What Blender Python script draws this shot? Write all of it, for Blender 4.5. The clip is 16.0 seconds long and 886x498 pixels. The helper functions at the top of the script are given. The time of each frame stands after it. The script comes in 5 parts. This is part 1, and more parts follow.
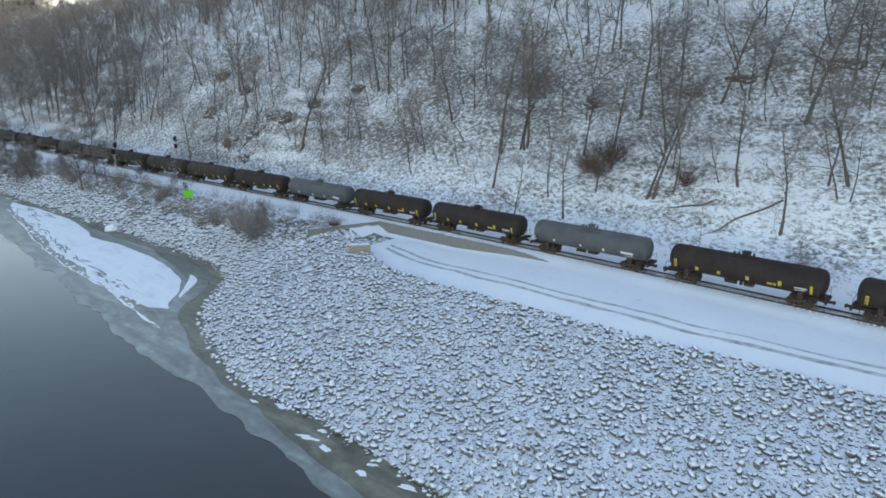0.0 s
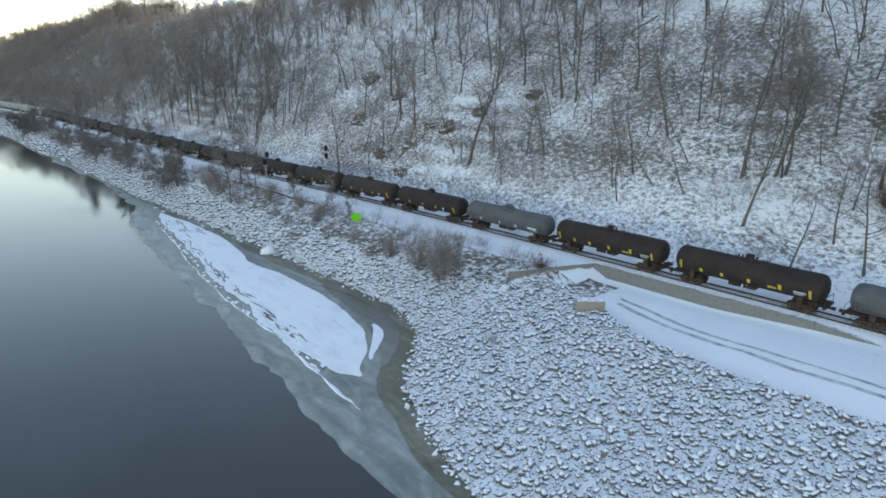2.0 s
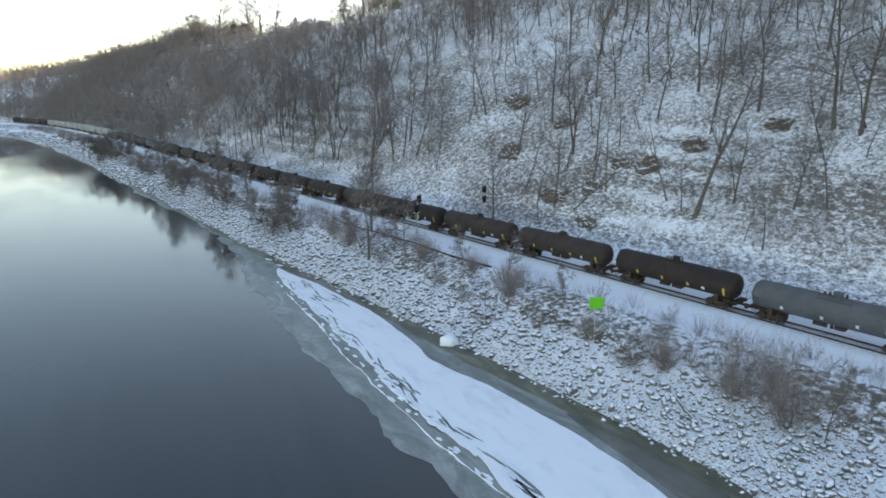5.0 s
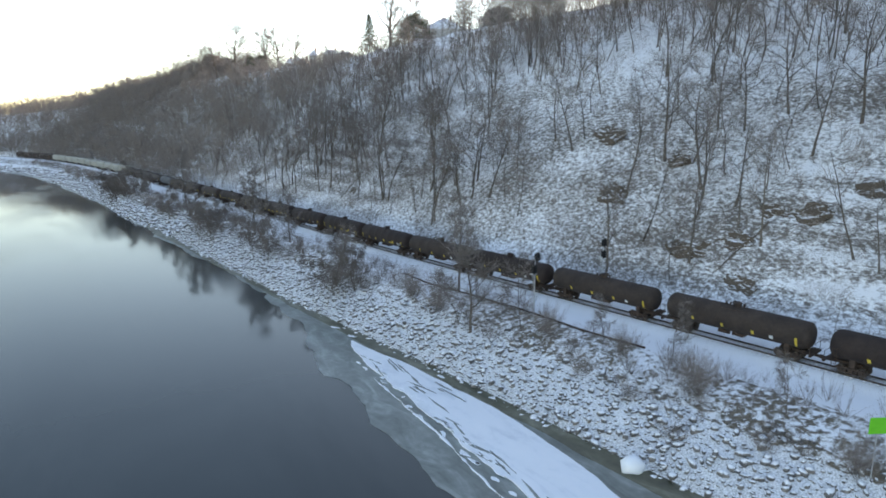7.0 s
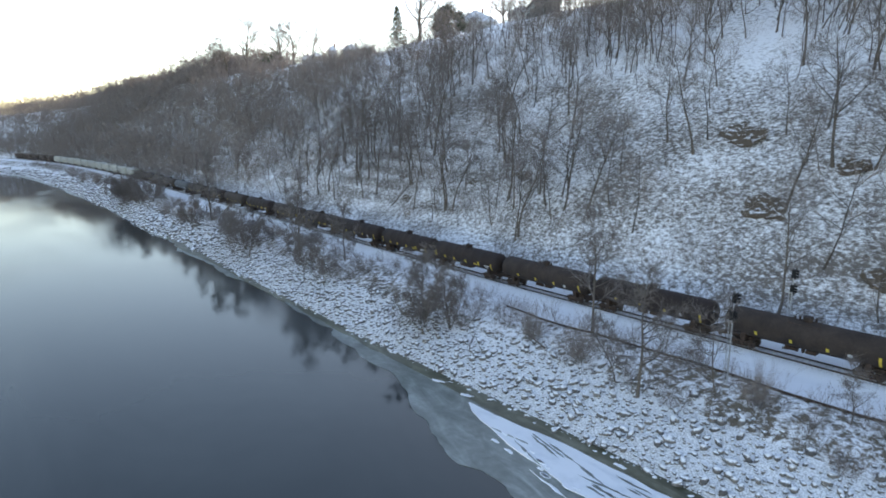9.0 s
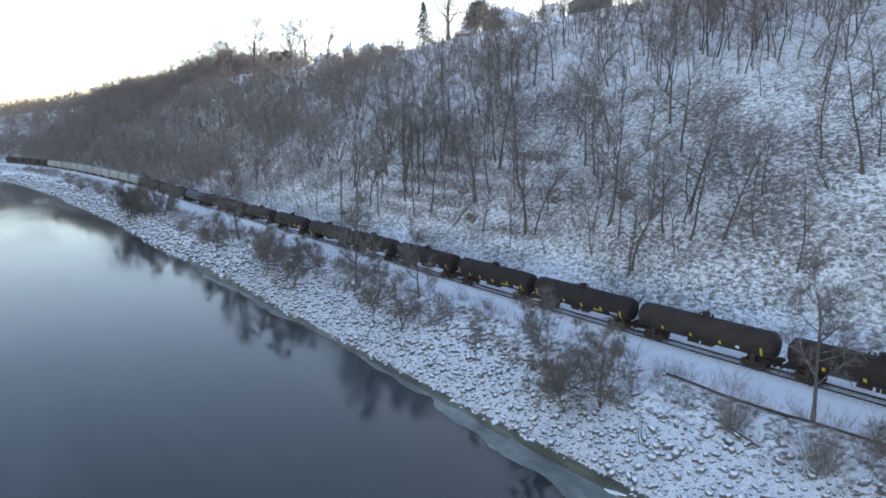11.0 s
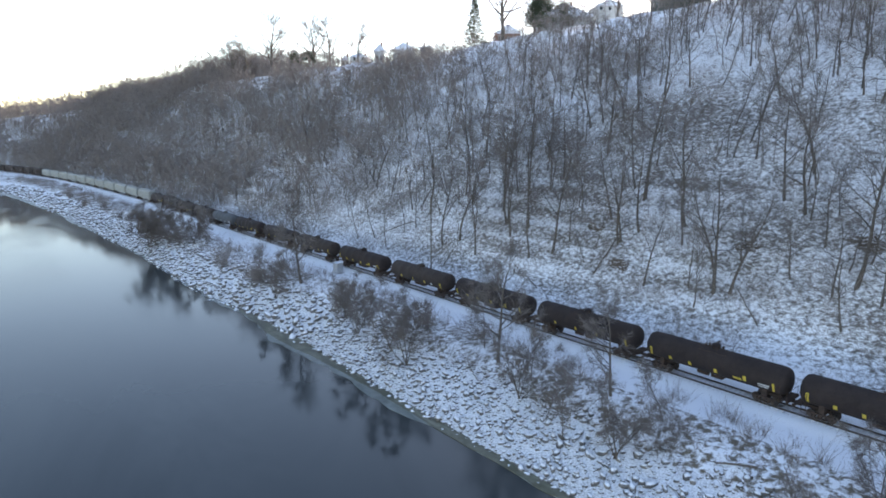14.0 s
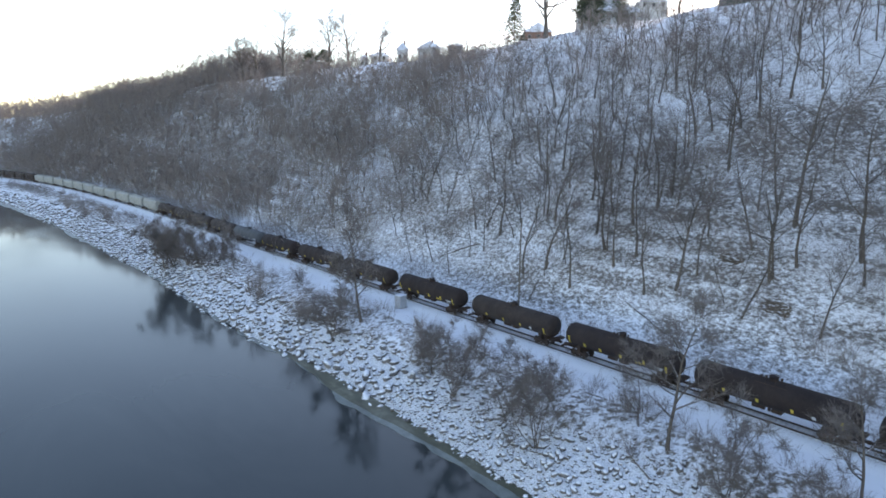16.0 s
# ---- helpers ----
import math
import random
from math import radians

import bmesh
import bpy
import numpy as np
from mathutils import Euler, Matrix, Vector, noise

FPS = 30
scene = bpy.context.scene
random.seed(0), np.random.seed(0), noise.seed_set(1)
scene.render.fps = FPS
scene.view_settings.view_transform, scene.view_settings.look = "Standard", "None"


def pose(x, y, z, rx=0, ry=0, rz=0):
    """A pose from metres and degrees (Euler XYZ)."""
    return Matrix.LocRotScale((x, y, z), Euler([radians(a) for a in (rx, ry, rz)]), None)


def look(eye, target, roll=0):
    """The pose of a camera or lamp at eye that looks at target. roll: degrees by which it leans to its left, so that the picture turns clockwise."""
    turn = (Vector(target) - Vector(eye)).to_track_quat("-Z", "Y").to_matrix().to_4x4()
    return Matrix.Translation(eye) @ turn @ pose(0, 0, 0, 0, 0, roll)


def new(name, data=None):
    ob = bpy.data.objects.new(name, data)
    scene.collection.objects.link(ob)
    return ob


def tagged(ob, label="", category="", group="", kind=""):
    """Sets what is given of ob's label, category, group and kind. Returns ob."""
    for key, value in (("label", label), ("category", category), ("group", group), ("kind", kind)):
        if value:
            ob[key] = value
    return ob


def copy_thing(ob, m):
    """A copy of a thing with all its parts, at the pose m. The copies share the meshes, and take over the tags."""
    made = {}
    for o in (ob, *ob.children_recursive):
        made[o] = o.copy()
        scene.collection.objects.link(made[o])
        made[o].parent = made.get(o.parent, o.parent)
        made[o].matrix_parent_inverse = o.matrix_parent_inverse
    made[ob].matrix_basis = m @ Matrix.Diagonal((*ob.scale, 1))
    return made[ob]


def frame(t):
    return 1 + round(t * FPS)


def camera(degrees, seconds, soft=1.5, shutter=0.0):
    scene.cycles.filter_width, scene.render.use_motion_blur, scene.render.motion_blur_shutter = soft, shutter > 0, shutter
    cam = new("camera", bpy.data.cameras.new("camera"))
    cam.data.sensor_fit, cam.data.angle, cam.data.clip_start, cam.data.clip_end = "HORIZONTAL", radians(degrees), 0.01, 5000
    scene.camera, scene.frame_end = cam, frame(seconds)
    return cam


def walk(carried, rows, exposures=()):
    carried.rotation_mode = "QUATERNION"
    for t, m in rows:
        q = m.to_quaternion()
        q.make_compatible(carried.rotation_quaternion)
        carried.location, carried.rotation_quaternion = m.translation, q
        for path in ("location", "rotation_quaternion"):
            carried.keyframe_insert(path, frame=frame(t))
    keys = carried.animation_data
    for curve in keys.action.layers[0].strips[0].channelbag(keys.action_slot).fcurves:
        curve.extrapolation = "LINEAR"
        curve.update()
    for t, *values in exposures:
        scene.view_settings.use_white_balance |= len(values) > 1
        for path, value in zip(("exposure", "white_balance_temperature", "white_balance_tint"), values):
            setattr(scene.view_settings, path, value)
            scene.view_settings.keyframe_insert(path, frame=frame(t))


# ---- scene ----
cam = camera(71.7, 16.0, soft=1.7)
METRES, EYE, TILT, LEAN, TURN = 206.0, 29.4, -16.5, 0.25, -45.0
ROWS = [
    (0.0, 0.0, 0.0, 0.0, 0.0, 0.0, -0.0),
    (0.5, -0.0227, 0.0226, 0.0071, 4.06, 0.01, -1.21),
    (1.0, -0.0447, 0.0454, 0.0141, 6.8, -0.02, -2.02),
    (1.5, -0.0671, 0.0675, 0.0208, 7.84, -0.03, -2.37),
    (2.0, -0.0898, 0.0894, 0.0273, 8.44, -0.03, -2.53),
    (2.5, -0.1134, 0.1102, 0.0336, 9.29, -0.05, -2.81),
    (3.0, -0.137, 0.1311, 0.0391, 11.0, -0.1, -3.32),
    (3.5, -0.1609, 0.1519, 0.0442, 11.78, -0.11, -3.57),
    (4.0, -0.1852, 0.1722, 0.0497, 12.18, -0.11, -3.68),
    (6.5, -0.3067, 0.2673, 0.0783, 12.28, 4.68, -3.6),
    (7.0, -0.3309, 0.2863, 0.0836, 12.24, 4.67, -3.56),
    (7.5, -0.3551, 0.3056, 0.0888, 12.18, 4.7, -3.54),
    (8.0, -0.3793, 0.3249, 0.0939, 12.14, 4.73, -3.52),
    (8.5, -0.4034, 0.3441, 0.099, 12.06, 4.74, -3.49),
    (9.0, -0.4274, 0.3629, 0.1039, 12.02, 4.76, -3.51),
    (11.5, -0.5475, 0.4526, 0.1414, 11.05, 4.94, -3.37),
    (12.0, -0.571, 0.4698, 0.1501, 10.95, 4.99, -3.37),
    (12.5, -0.5945, 0.487, 0.1588, 10.88, 5.03, -3.38),
    (13.0, -0.6179, 0.5044, 0.1664, 10.68, 5.09, -3.36),
    (13.5, -0.641, 0.5228, 0.1719, 10.49, 5.15, -3.32),
    (14.0, -0.664, 0.5421, 0.1778, 10.3, 5.19, -3.26),
    (14.5, -0.6872, 0.5612, 0.1845, 10.09, 5.22, -3.21),
    (15.0, -0.7104, 0.5805, 0.1913, 9.87, 5.31, -3.2),
    (15.5, -0.7336, 0.5991, 0.1989, 9.66, 5.36, -3.19),
    (16.0, -0.7566, 0.618, 0.2053, 9.49, 5.42, -3.19),
]
walk(cam, [(t, pose(0, 0, EYE, TILT, LEAN, TURN) @ pose(METRES * x, METRES * y, METRES * z, 90 + pitch, roll, yaw)) for t, x, y, z, yaw, pitch, roll in ROWS],
     exposures=[(0.0, 1.45, 7900, 12), (8.0, 1.38, 7600, 14), (11.5, 1.40, 7100, 18), (16.0, 1.44, 7050, 17)])

# ---- light: a low winter sun behind the ridge, pale sky ----
SUN_ELEV, SUN_AZ = 19.0, 64.0        # azimuth: degrees from +y towards +x
world = bpy.data.worlds.new("winter_sky")
scene.world = world
world.use_nodes = True
_n = world.node_tree.nodes
_sky = _n.new("ShaderNodeTexSky")
_sky.sky_type, _sky.sun_disc = "NISHITA", False
_sky.sun_elevation, _sky.sun_rotation = radians(SUN_ELEV), radians(SUN_AZ)
_sky.air_density, _sky.dust_density, _sky.ozone_density = 1.0, 0.3, 1.0
_n["Background"].inputs["Strength"].default_value = 0.15
world.node_tree.links.new(_sky.outputs[0], _n["Background"].inputs["Color"])
_sun = bpy.data.lights.new("sun", "SUN")
_sun.energy, _sun.angle, _sun.color = 3.0, radians(0.5), (1.0, 0.86, 0.7)
_az, _el = radians(SUN_AZ), radians(SUN_ELEV)
_dir = Vector((math.sin(_az) * math.cos(_el), math.cos(_az) * math.cos(_el), math.sin(_el)))
new("sun", _sun).matrix_world = look(_dir * 500, (0, 0, 0))


# ---- materials ----
def mat(name, rough=0.8, metal=0.0):
    m = bpy.data.materials.new(name)
    m.use_nodes = True
    b = m.node_tree.nodes["Principled BSDF"]
    b.inputs["Roughness"].default_value, b.inputs["Metallic"].default_value = rough, metal
    return m, m.node_tree.nodes, m.node_tree.links, b


def coords(n, l, scale=(1, 1, 1), local=False):
    mp = n.new("ShaderNodeMapping")
    mp.inputs["Scale"].default_value = scale
    if local:
        l.new(n.new("ShaderNodeTexCoord").outputs["Object"], mp.inputs["Vector"])
    else:
        l.new(n.new("ShaderNodeNewGeometry").outputs["Position"], mp.inputs["Vector"])
    return mp.outputs[0]


def noise_tex(n, l, vec, scale, detail=4.0, rough=0.55, distort=0.0):
    t = n.new("ShaderNodeTexNoise")
    t.inputs["Scale"].default_value, t.inputs["Detail"].default_value = scale, detail
    t.inputs["Roughness"].default_value, t.inputs["Distortion"].default_value = rough, distort
    l.new(vec, t.inputs["Vector"])
    return t.outputs["Fac"]


def ramp(n, l, fac, stops):
    r = n.new("ShaderNodeValToRGB")
    while len(r.color_ramp.elements) < len(stops):
        r.color_ramp.elements.new(0.5)
    for e, (p, c) in zip(r.color_ramp.elements, stops):
        e.position, e.color = p, (c[0], c[1], c[2], 1) if len(c) == 3 else c
    l.new(fac, r.inputs["Fac"])
    return r.outputs["Color"]


def mix(n, l, fac, a, b, mode="MIX"):
    m = n.new("ShaderNodeMix")
    m.data_type, m.blend_type = "RGBA", mode
    for value, slot in ((fac, m.inputs[0]), (a, m.inputs[6]), (b, m.inputs[7])):
        if isinstance(value, (int, float)):
            slot.default_value = value
        elif isinstance(value, tuple):
            slot.default_value = (*value[:3], 1)
        else:
            l.new(value, slot)
    return m.outputs[2]


def calc(n, l, op, a, b=0.0, clamp=False):
    m = n.new("ShaderNodeMath")
    m.operation, m.use_clamp = op, clamp
    for value, slot in ((a, m.inputs[0]), (b, m.inputs[1])):
        if isinstance(value, (int, float)):
            slot.default_value = value
        else:
            l.new(value, slot)
    return m.outputs[0]


def bump(n, l, b, height, strength=0.3, dist=0.05):
    k = n.new("ShaderNodeBump")
    k.inputs["Strength"].default_value, k.inputs["Distance"].default_value = strength, dist
    l.new(height, k.inputs["Height"])
    l.new(k.outputs[0], b.inputs["Normal"])


SNOW = (0.88, 0.90, 0.93)


def snow_material():
    m, n, l, b = mat("snow", 0.75)
    p = coords(n, l)
    big = noise_tex(n, l, p, 0.12, 3)
    fine = noise_tex(n, l, p, 1.4, 5)
    c = mix(n, l, ramp(n, l, big, [(0.35, (0, 0, 0)), (0.7, (1, 1, 1))]), (0.83, 0.855, 0.89), SNOW)
    patch = ramp(n, l, fine, [(0.64, (0, 0, 0)), (0.74, (1, 1, 1))])
    c = mix(n, l, calc(n, l, "MULTIPLY", patch, 0.35), c, (0.35, 0.33, 0.31))
    l.new(c, b.inputs["Base Color"])
    bump(n, l, b, fine, 0.25, 0.1)
    return m


def hillside_material():
    """Snow over leaf litter: dark streaks lying along the slope, bare earth and ledges where it is steep."""
    m, n, l, b = mat("snowy_hillside", 0.85)
    p = coords(n, l, (1.0, 0.8, 1.5))
    q = coords(n, l)
    streak = noise_tex(n, l, p, 1.5, 6, 0.68, 0.5)
    small = noise_tex(n, l, p, 3.2, 4, 0.6)
    big = noise_tex(n, l, q, 0.05, 3)
    g = n.new("ShaderNodeNewGeometry")
    sep = n.new("ShaderNodeSeparateXYZ")
    l.new(g.outputs["Normal"], sep.inputs[0])
    steep = calc(n, l, "MULTIPLY", calc(n, l, "SUBTRACT", 0.72, sep.outputs[2]), 0.75)
    f = calc(n, l, "ADD", calc(n, l, "MULTIPLY", streak, 0.7), calc(n, l, "MULTIPLY", small, 0.3))
    f = calc(n, l, "ADD", f, calc(n, l, "MULTIPLY", calc(n, l, "SUBTRACT", big, 0.5), 0.22))
    f = calc(n, l, "ADD", f, steep)
    cover = ramp(n, l, f, [(0.402, (0, 0, 0)), (0.555, (1, 1, 1))])
    earth = mix(n, l, noise_tex(n, l, q, 0.6, 3), (0.10, 0.09, 0.083), (0.23, 0.203, 0.185))
    l.new(mix(n, l, cover, SNOW, earth), b.inputs["Base Color"])
    bump(n, l, b, f, 0.5, 0.25)
    return m


def bank_material():
    """Thin snow with dead grass and earth between the stones and shrubs."""
    m, n, l, b = mat("snowy_brush_ground", 0.9)
    q = coords(n, l)
    a = noise_tex(n, l, q, 1.3, 6, 0.65, 0.4)
    big = noise_tex(n, l, q, 0.09, 3)
    f = calc(n, l, "ADD", a, calc(n, l, "MULTIPLY", calc(n, l, "SUBTRACT", big, 0.5), 0.35))
    cover = ramp(n, l, f, [(0.45, (0, 0, 0)), (0.58, (1, 1, 1))])
    earth = mix(n, l, noise_tex(n, l, q, 2.5, 3), (0.08, 0.065, 0.05), (0.24, 0.20, 0.15))
    l.new(mix(n, l, cover, SNOW, earth), b.inputs["Base Color"])
    bump(n, l, b, a, 0.5, 0.2)
    return m


def capped_material(name, dark, light, low=0.35, high=0.62, scale=1.2, rand=True):
    """Stone, wood or concrete with snow lying on the faces that look up."""
    m, n, l, b = mat(name, 0.9)
    q = coords(n, l)
    a = noise_tex(n, l, q, scale * 3, 5, 0.6)
    g = n.new("ShaderNodeNewGeometry")
    sep = n.new("ShaderNodeSeparateXYZ")
    l.new(g.outputs["Normal"], sep.inputs[0])
    f = calc(n, l, "ADD", sep.outputs[2], calc(n, l, "MULTIPLY", calc(n, l, "SUBTRACT", a, 0.5), 0.9))
    cap = ramp(n, l, f, [(low, (0, 0, 0)), (high, (1, 1, 1))])
    base = mix(n, l, a, dark, light)
    if rand:
        tone = ramp(n, l, g.outputs["Random Per Island"], [(0.0, (0.55, 0.55, 0.55)), (1.0, (1.25, 1.2, 1.12))])
        base = mix(n, l, 1.0, base, tone, "MULTIPLY")
    l.new(mix(n, l, cap, base, SNOW), b.inputs["Base Color"])
    bump(n, l, b, a, 0.4, 0.06)
    return m


def plain_material(name, dark, light, rough=0.8, metal=0.0, scale=2.0, strength=0.2):
    """Two mottled tones of one surface, with fine grain."""
    m, n, l, b = mat(name, rough, metal)
    q = coords(n, l, local=True)
    a = noise_tex(n, l, q, scale, 5, 0.6)
    s = noise_tex(n, l, q, scale * 9, 3)
    f = calc(n, l, "ADD", calc(n, l, "MULTIPLY", a, 0.75), calc(n, l, "MULTIPLY", s, 0.25))
    l.new(ramp(n, l, f, [(0.3, dark), (0.7, light)]), b.inputs["Base Color"])
    l.new(calc(n, l, "ADD", calc(n, l, "MULTIPLY", a, 0.25), rough - 0.12), b.inputs["Roughness"])
    b.inputs["Specular IOR Level"].default_value = 0.3
    bump(n, l, b, s, strength, 0.02)
    return m


def water_material():
    m, n, l, b = mat("river_water", 0.12)
    q = coords(n, l)
    long = noise_tex(n, l, coords(n, l, (0.05, 0.015, 1)), 1.0, 4, 0.6, 0.8)
    rip = noise_tex(n, l, q, 1.6, 3)
    l.new(ramp(n, l, long, [(0.3, (0.026, 0.034, 0.035)), (0.7, (0.046, 0.056, 0.057))]), b.inputs["Base Color"])
    wind = ramp(n, l, long, [(0.40, (0, 0, 0)), (0.66, (1, 1, 1))])
    l.new(calc(n, l, "ADD", calc(n, l, "MULTIPLY", wind, 0.10), 0.055), b.inputs["Roughness"])
    b.inputs["IOR"].default_value = 1.33
    bump(n, l, b, rip, 0.03, 0.05)
    return m


def ice_material(name, dark, mid, light, rough=0.35):
    m, n, l, b = mat(name, rough)
    q = coords(n, l)
    a = noise_tex(n, l, coords(n, l, (0.5, 0.16, 1)), 1.0, 5, 0.6, 0.8)
    s = noise_tex(n, l, q, 1.2, 4)
    f = calc(n, l, "ADD", calc(n, l, "MULTIPLY", a, 0.8), calc(n, l, "MULTIPLY", s, 0.2))
    l.new(ramp(n, l, f, [(0.32, dark), (0.5, mid), (0.72, light)]), b.inputs["Base Color"])
    bump(n, l, b, s, 0.1, 0.03)
    return m


M_SNOW, M_HILL, M_BANK = snow_material(), hillside_material(), bank_material()
M_GAP = capped_material("dark_stone_rubble", (0.05, 0.05, 0.052), (0.15, 0.145, 0.14), 0.64, 1.12, 2.2, False)
M_STONE = capped_material("snow_capped_stone", (0.09, 0.09, 0.095), (0.25, 0.24, 0.235), 0.44, 0.72, 2.0)
M_LEDGE = capped_material("brown_ledge_rock", (0.09, 0.072, 0.055), (0.24, 0.19, 0.15), 0.70, 1.0, 0.8)
M_BALLAST = capped_material("ballast", (0.10, 0.095, 0.09), (0.24, 0.22, 0.21), 0.25, 0.95, 3.0, False)
M_WATER = water_material()
M_ICE = ice_material("grey_river_ice", (0.09, 0.105, 0.096), (0.175, 0.20, 0.185), (0.34, 0.375, 0.36))
M_SHALLOW = ice_material("olive_shore_ice", (0.045, 0.046, 0.027), (0.10, 0.10, 0.062), (0.24, 0.24, 0.18), 0.4)
M_CLEAR = ice_material("dark_clear_ice", (0.045, 0.056, 0.049), (0.078, 0.092, 0.082), (0.12, 0.14, 0.125), 0.2)
M_SNOWICE = ice_material("snow_covered_ice", (0.70, 0.74, 0.79), (0.84, 0.87, 0.91), (0.88, 0.90, 0.93), 0.7)
M_BARK = capped_material("bark", (0.07, 0.06, 0.054), (0.20, 0.172, 0.152), 0.72, 1.1, 1.5)
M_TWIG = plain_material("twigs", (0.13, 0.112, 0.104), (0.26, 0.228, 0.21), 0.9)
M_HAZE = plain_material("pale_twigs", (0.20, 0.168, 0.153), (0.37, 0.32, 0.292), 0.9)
M_RED = plain_material("red_brown_twigs", (0.10, 0.055, 0.04), (0.20, 0.11, 0.075), 0.9)
M_NEEDLE = plain_material("spruce_needles", (0.03, 0.042, 0.026), (0.085, 0.105, 0.062), 0.85)
M_BLACK = plain_material("black_tank_paint", (0.018, 0.012, 0.0105), (0.052, 0.037, 0.032), 0.75, 0, 0.6)
M_GREYTANK = plain_material("grey_tank_paint", (0.07, 0.073, 0.076), (0.125, 0.13, 0.133), 0.65, 0, 0.5)
M_BROWNTANK = plain_material("brown_black_tank_paint", (0.024, 0.017, 0.014), (0.070, 0.052, 0.043), 0.75, 0, 0.5)
M_STEEL = plain_material("rusty_truck_steel", (0.025, 0.018, 0.015), (0.10, 0.065, 0.048), 0.8, 0.0, 3)
M_RAIL = plain_material("rail_steel", (0.045, 0.034, 0.028), (0.11, 0.088, 0.075), 0.5, 0.3, 3)
M_TIE = capped_material("tie_wood", (0.05, 0.042, 0.036), (0.13, 0.11, 0.095), 0.15, 0.75, 2, False)
M_YELLOW = plain_material("yellow_paint", (0.55, 0.38, 0.04), (0.72, 0.55, 0.09), 0.6)
M_WHITE = plain_material("white_paint", (0.62, 0.62, 0.60), (0.78, 0.78, 0.76), 0.6)
M_HOPPER = plain_material("pale_hopper_paint", (0.26, 0.26, 0.23), (0.44, 0.44, 0.40), 0.6, 0, 0.5)
M_CONCRETE = capped_material("weathered_concrete", (0.14, 0.132, 0.12), (0.28, 0.265, 0.245), 0.9, 1.3, 0.8, False)
M_TAN = capped_material("tan_stone_block", (0.26, 0.22, 0.17), (0.40, 0.35, 0.28), 0.8, 1.05, 0.8, False)
M_GREEN = plain_material("bright_green_paint", (0.10, 0.50, 0.02), (0.14, 0.62, 0.04), 0.6)
M_ALU = plain_material("galvanised_metal", (0.40, 0.41, 0.42), (0.58, 0.59, 0.60), 0.4, 0.6)
M_SIGNAL = plain_material("black_signal_paint", (0.010, 0.010, 0.011), (0.022, 0.022, 0.024), 0.6)
M_BRICK = plain_material("red_brick", (0.17, 0.085, 0.06), (0.29, 0.15, 0.105), 0.85, 0, 1.0)
M_SIDING = plain_material("pale_siding", (0.45, 0.45, 0.44), (0.62, 0.62, 0.60), 0.8)
M_ROOFSNOW = plain_material("snowy_roof", (0.66, 0.70, 0.76), (0.80, 0.83, 0.87), 0.8, 0, 0.3)
M_DARKROOF = plain_material("dark_roof", (0.05, 0.06, 0.055), (0.12, 0.13, 0.12), 0.8)
M_GLASS = plain_material("dark_window_glass", (0.02, 0.025, 0.03), (0.04, 0.05, 0.055), 0.12)
M_WOOD = plain_material("grey_pole_wood", (0.10, 0.085, 0.07), (0.20, 0.17, 0.145), 0.85)


# ---- plan: the shore, the bank's edge and the track as lines x(y) ----
def line(knots, smooth):
    ys = np.arange(-700.0, 1600.0, 1.0)
    xs = np.interp(ys, [k[0] for k in knots], [k[1] for k in knots])
    for _ in range(smooth):
        xs[1:-1] = (xs[:-2] + 2 * xs[1:-1] + xs[2:]) / 4
    return lambda y: np.interp(y, ys, xs)


track_x = line([(-700, 92), (-400, 86), (-200, 79.5), (-100, 75.5), (0, 70.6), (44, 67.8), (86, 63.7), (125, 59.3), (155, 55.4), (190, 50.9),
                (230, 47.2), (262, 44.3), (300, 40.8), (343, 36.6), (385, 32.6), (428, 29.2), (460, 26.2), (500, 20.6), (545, 14.4), (590, 6.5), (630, -2), (670, -12.5),
                (720, -29), (790, -57), (900, -125), (1000, -215), (1200, -480), (1600, -1150)], 300)
shore_x = line([(-700, 40), (-300, 30), (-50, 27), (25, 25.8), (41, 25.3), (52, 23.5), (60, 25), (67, 27), (73, 29), (77, 33), (82, 37.2),
                (89, 39.1), (97, 38.6), (118, 36.5), (135, 34.5), (152, 32.6), (171, 30), (190, 27.5), (213, 25.3), (240, 22.7), (275, 20.2),
                (288, 19), (307, 15), (325, 13.3), (353, 11.6), (398, 6), (458, -1), (536, -13), (583, -22), (616, -36), (700, -70),
                (800, -135), (900, -235), (1000, -370), (1200, -745), (1600, -1550)], 6)
bank_x = line([(-700, 60), (-300, 54), (0, 55.4), (6, 54.8), (17, 53.3), (33, 50.6), (50, 49.2), (62, 49.0), (68, 52.5), (74, 56.0), (79, 55.0), (90, 50), (110, 47), (150, 43), (200, 37), (250, 33),
               (290, 28), (330, 22.5), (400, 17), (460, 11), (540, 2), (600, -9), (650, -24), (700, -42), (800, -94), (900, -176), (1000, -280),
               (1200, -580), (1600, -1320)], 30)
RAIL_Z, BENCH = 5.2, 4.6
_ys = np.arange(-300.0, 900.0, 0.5)
_arc = np.concatenate([[0], np.cumsum(np.hypot(np.diff(track_x(_ys)), np.diff(_ys)))])
_arc -= np.interp(0.0, _ys, _arc)


def on_track(s):
    """Place and heading (radians from +y, to the left) of the track's middle at arc length s."""
    y = float(np.interp(s, _arc, _ys))
    return float(track_x(y)), y, math.atan2(-(float(track_x(y + 1)) - float(track_x(y - 1))), 2.0)


